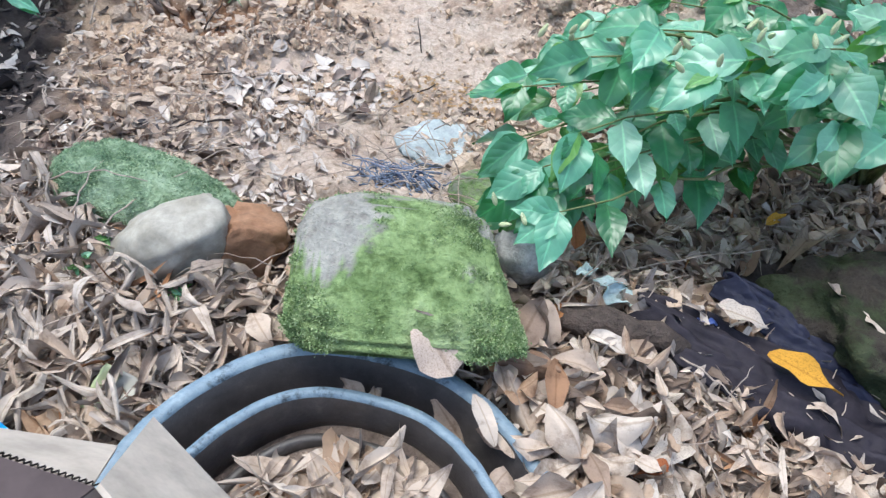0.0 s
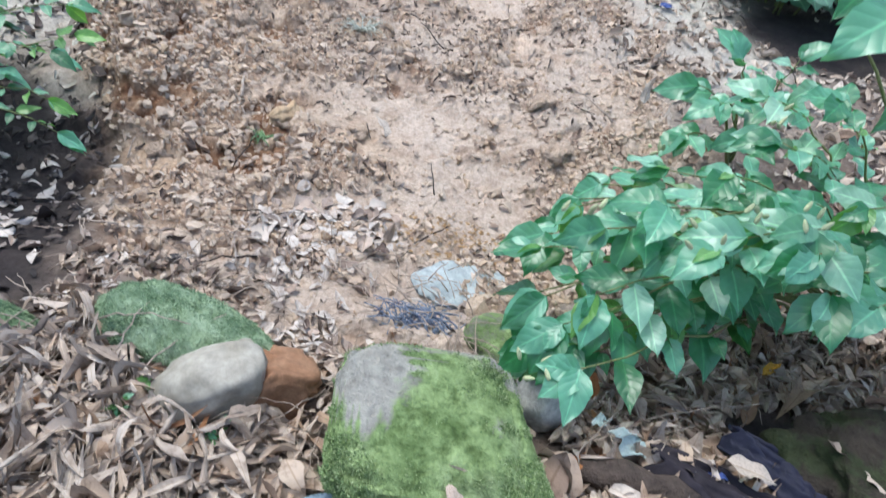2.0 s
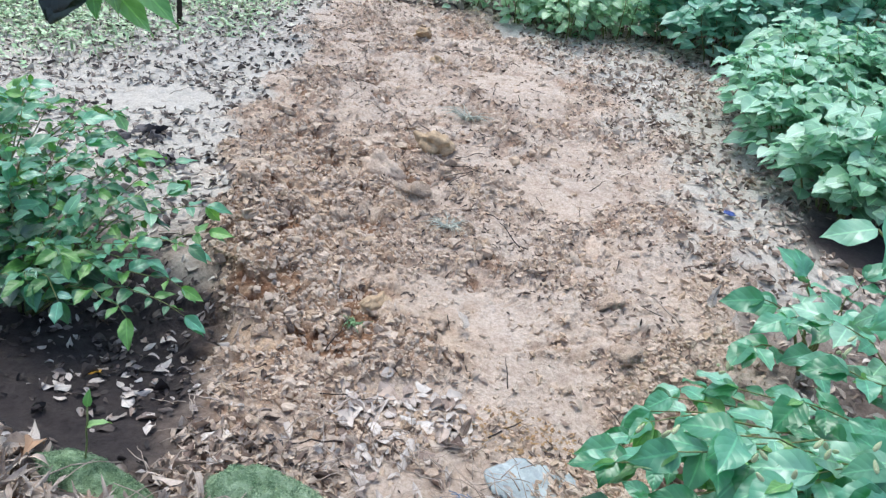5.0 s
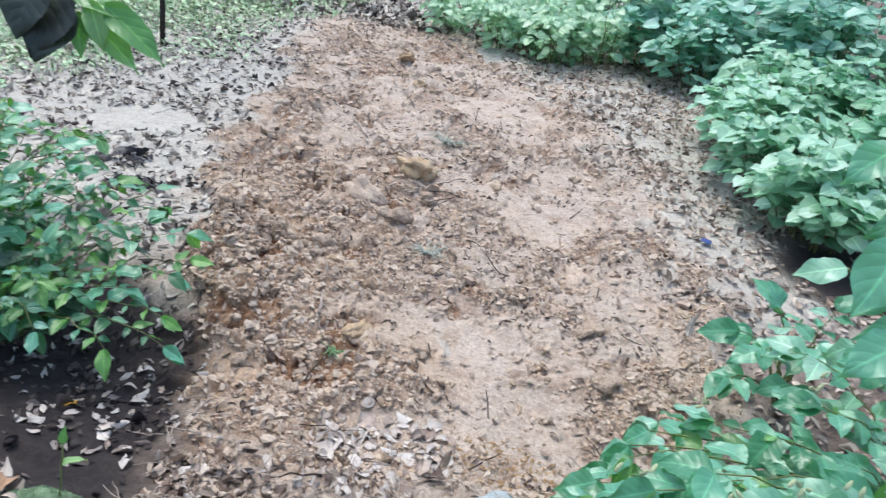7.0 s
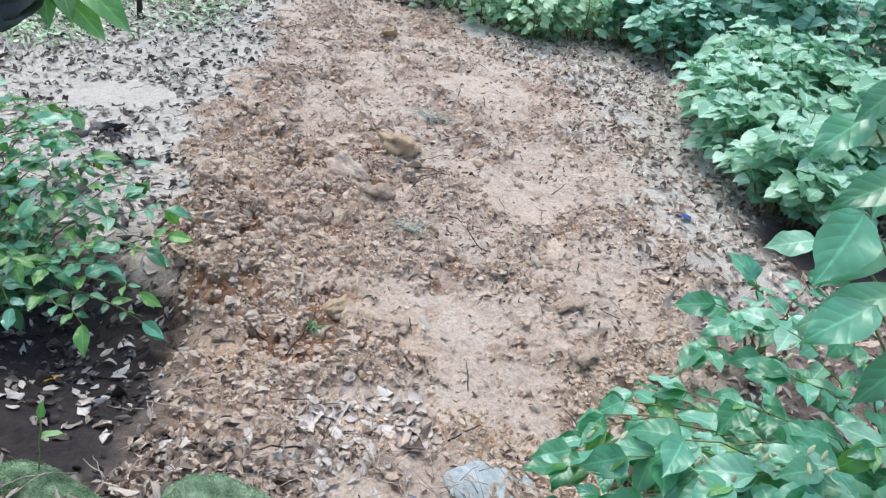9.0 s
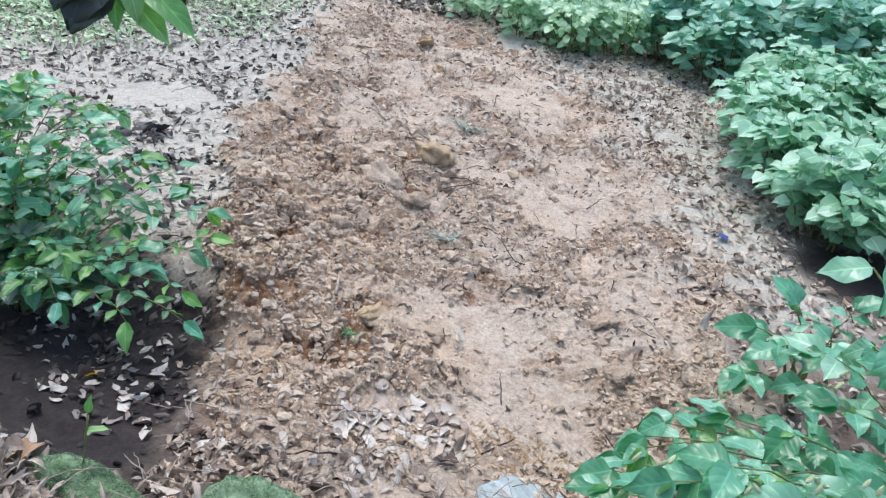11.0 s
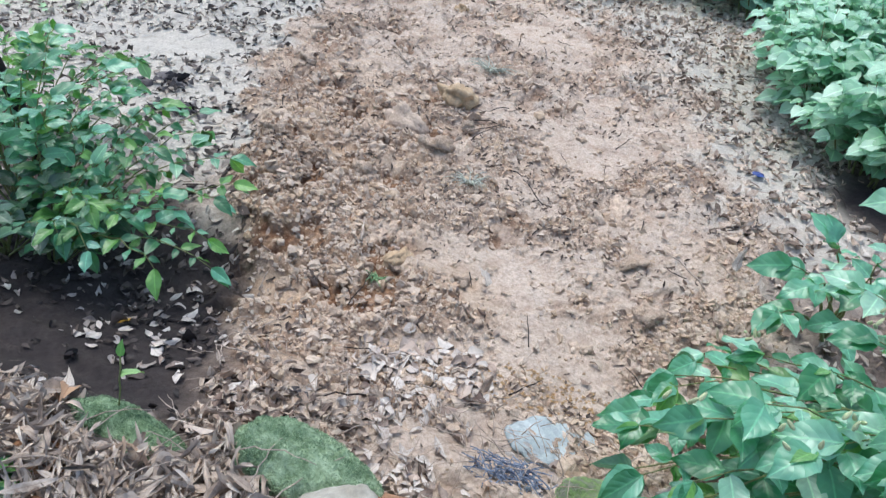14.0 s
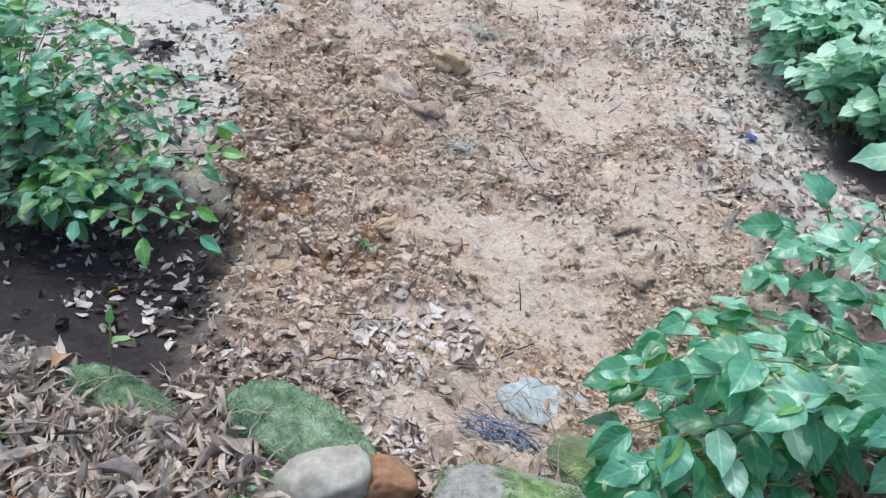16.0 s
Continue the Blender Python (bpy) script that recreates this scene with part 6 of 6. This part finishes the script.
def build_small_growth():
    rng = random.Random(61)
    green = simple("sprig_green", (0.12, 0.25, 0.10), (0.28, 0.40, 0.22), 40, 0.6)
    straw = simple("dry_grass", (0.34, 0.36, 0.30), (0.55, 0.55, 0.48), 40, 0.8)

    def tuft(name, label, x, y, n, size, mat, flat):
        root = thing(name, label, "grass tuft", (x, y, ground_z(x, y)))
        for _ in range(n):
            a, l = rng.uniform(0, 6.28), size * rng.uniform(0.5, 1.2)
            end = Vector((l * math.cos(a), l * math.sin(a), l * flat * rng.uniform(0.2, 1.0)))
            pts = arc((rng.uniform(-0.02, 0.02), rng.uniform(-0.02, 0.02), 0.0), end, l * 0.15, 5, 0.004, rng)
            vs, fs = tube(pts, [0.0026, 0.0026, 0.0022, 0.0018, 0.0013, 0.0006], 5)
            part("blade", mesh_of("blade", vs, fs, mat), root)

    tuft("dry_grass_tuft", "flattened tuft of grey dry grass on the soil", -0.84, 3.9, 46, 0.16, straw, 0.3)
    tuft("dry_grass_tuft", "small heap of pale dry stalks on the soil", -0.62, 2.70, 30, 0.11, straw, 0.25)
    tuft("green_sprig", "tiny green sprig lying on the dug soil", -0.72, 2.0, 16, 0.05, green, 0.5)
    # rusty crumbs trodden into the soil
    vs, fs = [], []
    for _ in range(260):
        r, a = 0.13 * math.sqrt(rng.random()), rng.uniform(0, 6.28)
        x, y = -0.13 + r * 1.5 * math.cos(a), 1.74 + r * 0.8 * math.sin(a)
        c, s, t = Vector((x, y, ground_z(x, y) + 0.002)), rng.uniform(0.003, 0.009), rng.uniform(0, 6.28)
        o = len(vs)
        vs += [tuple(c + Vector((s * math.cos(t + k * 2.1), s * math.sin(t + k * 2.1), 0.001))) for k in range(3)] + [tuple(c + Vector((0, 0, s * 0.7)))]
        fs += [(o, o + 1, o + 3), (o + 1, o + 2, o + 3), (o + 2, o, o + 3)]
    tagged(new("rusty_crumbs", mesh_of("rusty_crumbs", vs, fs, simple("rusty_crumb", (0.36, 0.22, 0.11), (0.50, 0.35, 0.20), 60, 0.9), smooth=False)), "scatter of rusty orange crumbs on pale soil", "crumbs", kind="stuff")


build_small_growth()


def build_twigs():
    rng = random.Random(33)

    def stuff(name, label, n, region, length, radius, mat, lift=0.02):
        vs, fs = [], []
        for _ in range(n):
            x, y = rng.uniform(*region[:2]), rng.uniform(*region[2:])
            if not clear_of_things(np.array([[x, y]]))[0] or bush_shade(x, y) > 0.3 + 0.7 * rng.random():
                continue
            a, l = rng.uniform(0, 6.28), length * rng.uniform(0.4, 1.3)
            x2, y2 = x + l * math.cos(a), y + l * math.sin(a)
            p = Vector((x, y, ground_z(x, y) + rng.uniform(0.004, lift)))
            q = Vector((x2, y2, ground_z(x2, y2) + rng.uniform(0.004, lift * 1.6)))
            pts = arc(p, q, rng.uniform(-0.004, 0.012), 5, l * 0.035, rng)
            r = radius * rng.uniform(0.6, 1.5)
            v, f = tube(pts, [r, r, r * 0.9, r * 0.8, r * 0.7, r * 0.5], 5)
            o = len(vs)
            vs += v
            fs += [tuple(i + o for i in g) for g in f]
        tagged(new(name, mesh_of(name, vs, fs, mat)), label, "twigs", kind="stuff")

    stuff("straw", "thin pale stalks and straws on the leaf litter", 1500, (-1.4, 1.0, 0.5, 1.6), 0.09, 0.0011, M_TWIG, 0.045)
    stuff("twigs", "short dry twigs on the dug soil", 160, (-2.2, 0.5, 1.4, 4.5), 0.09, 0.0018, M_TWIG)
    stuff("dark_twigs", "dark thin twigs over litter", 110, (-3.5, 1.2, 1.0, 5.5), 0.14, 0.002, M_BARK)
    for x, y, a, l, r in ((-0.83, 2.10, 1.9, 0.13, 0.006), (-0.80, 2.06, 2.4, 0.11, 0.005), (-1.33, 3.78, 2.2, 0.24, 0.006), (-1.27, 3.72, 2.5, 0.2, 0.005), (0.28, 2.35, 2.2, 0.22, 0.004), (0.35, 1.30, 0.3, 0.18, 0.0035), (-0.62, 1.62, 1.2, 0.09, 0.004), (-0.93, 1.55, 1.7, 0.07, 0.004)):
        x2, y2 = x + l * math.cos(a), y + l * math.sin(a)
        c = Vector((x, y, ground_z(x, y)))
        pts = arc((0, 0, 0.012), Vector((x2, y2, ground_z(x2, y2) + 0.02)) - c, 0.01, 6, 0.004, rng)
        v, f = tube(pts, [r * (1 - 0.09 * i) for i in range(7)], 7)
        thing("twig", "dry broken twig lying on the soil", "twig", c, group="larger twigs on the ground", data=mesh_of("twig", v, f, M_TWIG))


build_twigs()


def build_stalks():
    """Thin pale stalks lying over the stones and litter."""
    rng = random.Random(71)
    for a, b, sag in (((-0.66, 1.09, 0.135), (-0.50, 1.10, 0.165), 0.02), ((-0.60, 1.03, 0.11), (-0.585, 1.15, 0.15), 0.02), ((-0.56, 1.02, 0.11), (-0.47, 1.16, 0.14), 0.015), ((-0.98, 1.03, 0.09), (-0.86, 1.14, 0.10), 0.02), ((-0.93, 0.98, 0.08), (-0.90, 1.12, 0.11), 0.015), ((-0.80, 0.95, 0.10), (-0.72, 1.04, 0.12), 0.03), ((-0.70, 0.88, 0.10), (-0.60, 0.99, 0.12), 0.03), ((-1.0, 0.92, 0.10), (-0.86, 0.97, 0.11), 0.03), ((0.10, 1.02, 0.10), (0.20, 1.16, 0.12), 0.02), ((0.22, 1.16, 0.09), (0.50, 1.27, 0.11), 0.01), ((0.30, 1.00, 0.12), (0.37, 0.93, 0.13), 0.01)):
        c = Vector(a)
        pts = arc((0, 0, 0), Vector(b) - c, sag, 8, 0.003, rng)
        v, f = tube(pts, [0.0016 - 0.0001 * i for i in range(9)], 5)
        thing("stalk", "thin pale dry stalk lying over stones and leaves", "stalk", c, group="stalks over the litter", data=mesh_of("stalk", v, f, M_TWIG))


build_stalks()


def build_grass():
    rng = np.random.default_rng(50)
    m, nt, b = material("pale_grass", 0.7, 0.2)
    # Pale greens: distance haze put into the grass colour.
    nt.links.new(ramp(nt, nt.nodes.new("ShaderNodeNewGeometry").outputs["Random Per Island"], [(0, (0.28, 0.42, 0.22)), (0.5, (0.42, 0.55, 0.34)), (1, (0.60, 0.62, 0.45))]), b.inputs["Base Color"])
    n = 22000
    p = np.stack([rng.uniform(-7.5, -2.6, n), rng.uniform(2.4, 8.5, n)], 1)
    far = sstep(-0.3, 1.3, (p[:, 1] - 4.2) * 0.6 - (p[:, 0] + 3.1) + 0.8 * vnoise(p[:, 0] * 1.5, p[:, 1] * 1.5, 3))
    p = p[rng.random(n) < far]
    n = len(p)
    z = height(p[:, 0], p[:, 1])
    base = np.stack([p[:, 0], p[:, 1], z], 1)
    a = rng.uniform(0, 6.28, n)
    d = np.stack([np.cos(a), np.sin(a), np.zeros(n)], 1)
    s = np.stack([-np.sin(a), np.cos(a), np.zeros(n)], 1)
    ln = rng.uniform(0.03, 0.08, (n, 1))
    w = rng.uniform(0.003, 0.007, (n, 1))
    mid = base + d * ln * 0.25 + np.array([0, 0, 1]) * ln * 0.6
    tip = base + d * ln * 0.8 + np.array([0, 0, 1]) * ln * 0.75
    v = np.stack([base - s * w, base + s * w, mid - s * w, mid + s * w, tip], 1).reshape(-1, 3)
    o = (np.arange(n) * 5)[:, None]
    f = [tuple(r) for r in (o + np.array([0, 1, 3, 2])).tolist()] + [tuple(r) for r in (o + np.array([2, 3, 4])).tolist()]
    tagged(new("grass", mesh_of("grass", v, f, m)), "thin pale green grass growing through the litter", "grass", kind="stuff")


build_grass()


def build_ground_cover():
    """Low pale weeds that turn the far litter green."""
    rng = np.random.default_rng(57)
    n = 40000
    p = np.stack([rng.uniform(-7.0, -1.9, n), rng.uniform(2.6, 9.0, n)], 1)
    far = sstep(-0.2, 1.6, (p[:, 1] - 4.0) * 0.75 - (p[:, 0] + 2.9) + 0.9 * vnoise(p[:, 0] * 1.4, p[:, 1] * 1.4, 3))
    bare = sstep(-0.2, 0.3, np.interp(p[:, 1], PATH_Y, PATH_L) - 0.25 - p[:, 0])
    p = p[rng.random(n) < far * bare]
    n = len(p)
    a, t = rng.uniform(0, 6.28, n), rng.uniform(-0.5, 0.5, (n, 1))
    d = np.stack([np.cos(a), np.sin(a), np.zeros(n)], 1) + np.array([0, 0, 1]) * t
    s = np.stack([-np.sin(a), np.cos(a), np.zeros(n)], 1)
    ln = rng.uniform(0.022, 0.06, (n, 1))
    base = np.stack([p[:, 0], p[:, 1], height(p[:, 0], p[:, 1]) + rng.uniform(0.01, 0.05, n)], 1)
    v = np.stack([base, base + d * ln * 0.45 - s * ln * 0.3, base + d * ln, base + d * ln * 0.45 + s * ln * 0.3, base + d * ln * 0.5 - np.array([0, 0, 0.12]) * ln], 1).reshape(-1, 3)
    o = (np.arange(n) * 5)[:, None, None]
    f = (o + np.array([[0, 1, 4], [1, 2, 4], [2, 3, 4], [3, 0, 4]])).reshape(-1, 3)
    m, nt, b = material("pale_weed", 0.6, 0.3)
    nt.links.new(ramp(nt, nt.nodes.new("ShaderNodeNewGeometry").outputs["Random Per Island"], [(0, (0.26, 0.42, 0.22)), (0.5, (0.46, 0.60, 0.38)), (1, (0.62, 0.68, 0.48))]), b.inputs["Base Color"])
    tagged(new("weeds", mesh_of("weeds", v, f, m)), "low pale green weeds spread through the far litter", "weeds", kind="stuff")


build_ground_cover()


def build_dry_leaves():
    rng = random.Random(77)
    forms = []
    for k in range(6):
        forms.append(leaf_mesh("dry_leaf", M_DRY1, 0.34 + 0.045 * k, (-0.7, 0.9, 0.5, -0.4, 0.8, -0.9)[k], (0.5, -0.5, 0.3, -0.7, 0.6, 0.2)[k], 0.06, 1.3, 90 + k))
    yellow = leaf_mesh("dry_leaf", M_YELLOW, 0.36, 0.5, 0.1, 0.05, 1.2, 99)
    broad = leaf_mesh("dry_leaf", litter_material("tan_leaf", [(0.0, (0.44, 0.345, 0.285)), (1.0, (0.47, 0.375, 0.315))], island=False), 0.85, 0.3, 0.2, 0.05, 1.2, 97)
    flat = leaf_mesh("dry_leaf", M_DRY1, 0.55, 0.25, 0.25, 0.07, 1.3, 95)
    rust = leaf_mesh("dry_leaf", M_RUST, 0.4, 0.7, 0.4, 0.05, 1.2, 98)
    made = 0
    while made < 290:
        x, y = rng.uniform(-1.15, 0.85), rng.uniform(0.45, 1.2)
        if not clear_of_things(np.array([[x, y]]), 1.1)[0]:
            continue
        ob = thing("dry_leaf", "curled pale brown dead leaf on the litter", "dead leaf", (x, y, ground_z(x, y) + rng.uniform(0.016, 0.036)), group="dead leaves lying on top", data=rng.choice(forms))
        s = rng.uniform(0.04, 0.07) if x < -0.3 else rng.uniform(0.045, 0.088)
        ob.scale = (s, s, s)
        ob.rotation_euler = (rng.uniform(-0.4, 0.4), rng.uniform(-0.5, 0.5), rng.uniform(0, 6.28))
        made += 1

    def one(x, y, z, s, rot, me, label):
        ob = thing("dry_leaf", label, "dead leaf", (x, y, z), group="dead leaves lying on top", data=me)
        ob.scale, ob.rotation_euler = (s, s, s), rot

    for x, y, s, a in ((0.20, 0.86, 0.10, 0.6), (0.33, 0.80, 0.09, 2.3), (0.44, 0.85, 0.095, 4.0), (0.16, 0.76, 0.08, 1.4), (0.27, 0.72, 0.10, 5.2), (0.52, 0.80, 0.09, 3.1), (0.38, 0.70, 0.085, 0.2), (0.60, 0.88, 0.08, 1.9)):
        one(x, y, ground_z(x, y) + 0.045, s, (0.15 * math.sin(9 * a), 0.15 * math.cos(7 * a), a), flat, "broad pale dead leaf lying flat on the litter")
    one(0.420, 1.022, 0.139, 0.105, (0.05, 0.1, radians(-118)), yellow, "bright orange-yellow fallen leaf on the dark rubber strip")
    one(0.352, 1.085, 0.141, 0.082, (0.1, -0.1, radians(-100)), forms[2], "pale tan dead leaf lying on the dark rubber strip")
    for x, y, z, s, a in ((0.58, 1.06, 0.175, 0.05, 0.4), (0.66, 1.10, 0.185, 0.06, 2.1), (0.70, 1.02, 0.16, 0.055, 3.6), (0.62, 1.16, 0.175, 0.045, 5.0), (0.55, 1.13, 0.16, 0.04, 1.2)):
        one(x, y, z, s, (0.1, 0.15, a), forms[int(a) % 6], "brown dead leaf lying on the dark mossy boulder")
    one(0.60, 1.66, 0.02, 0.06, (0.2, 0.1, 0.6), yellow, "yellow fallen leaf under the shrub")
    one(0.55, 1.42, 0.03, 0.06, (0.2, 0.1, -0.9), yellow, "yellow fallen leaf under the shrub")
    one(0.152, 1.175, 0.116, 0.069, (0.5, 0.1, 0.2), rust, "orange-brown dead leaf beside the grey stone")
    one(0.106, 1.019, 0.116, 0.055, (0.3, 0.4, -0.6), rust, "orange-brown dead leaf beside the mossy boulder")
    one(0.271, 0.836, 0.112, 0.05, (0.3, 0.2, 2.0), rust, "rusty red dead leaf on the litter")
    one(-0.014, 0.862, 0.185, 0.092, (radians(30), radians(0), radians(46)), broad, "large pale leaf leaning on the mossy boulder")
    one(-0.285, 1.62, ground_z(-0.285, 1.62) + 0.02, 0.05, (0.9, 0.3, 0.2), forms[3], "curled brown leaf standing on the soil")
    one(-0.665, 1.40, ground_z(-0.665, 1.40) + 0.012, 0.07, (0.25, 0.3, 1.2), leaf_mesh("dry_leaf", M_BLACK, 0.5, 0.8, 0.4, 0.06, 1.2, 96), "curled leaf standing behind the mossy stone, painted black as a dark hollow")
    one(-0.39, 2.08, ground_z(-0.39, 2.08) + 0.03, 0.07, (0.9, 0.3, 0.9), forms[4], "curled dark leaf on the soil")
    one(0.39, 2.5, ground_z(0.39, 2.5) + 0.03, 0.08, (0.9, 0.2, 0.3), forms[3], "pale dead leaf standing upright at the soil's edge")
    one(-1.22, 1.51, ground_z(-1.22, 1.51) + 0.012, 0.045, (0.0, 0.1, 2.2), yellow, "small yellow leaf in the bush's shade")


build_dry_leaves()
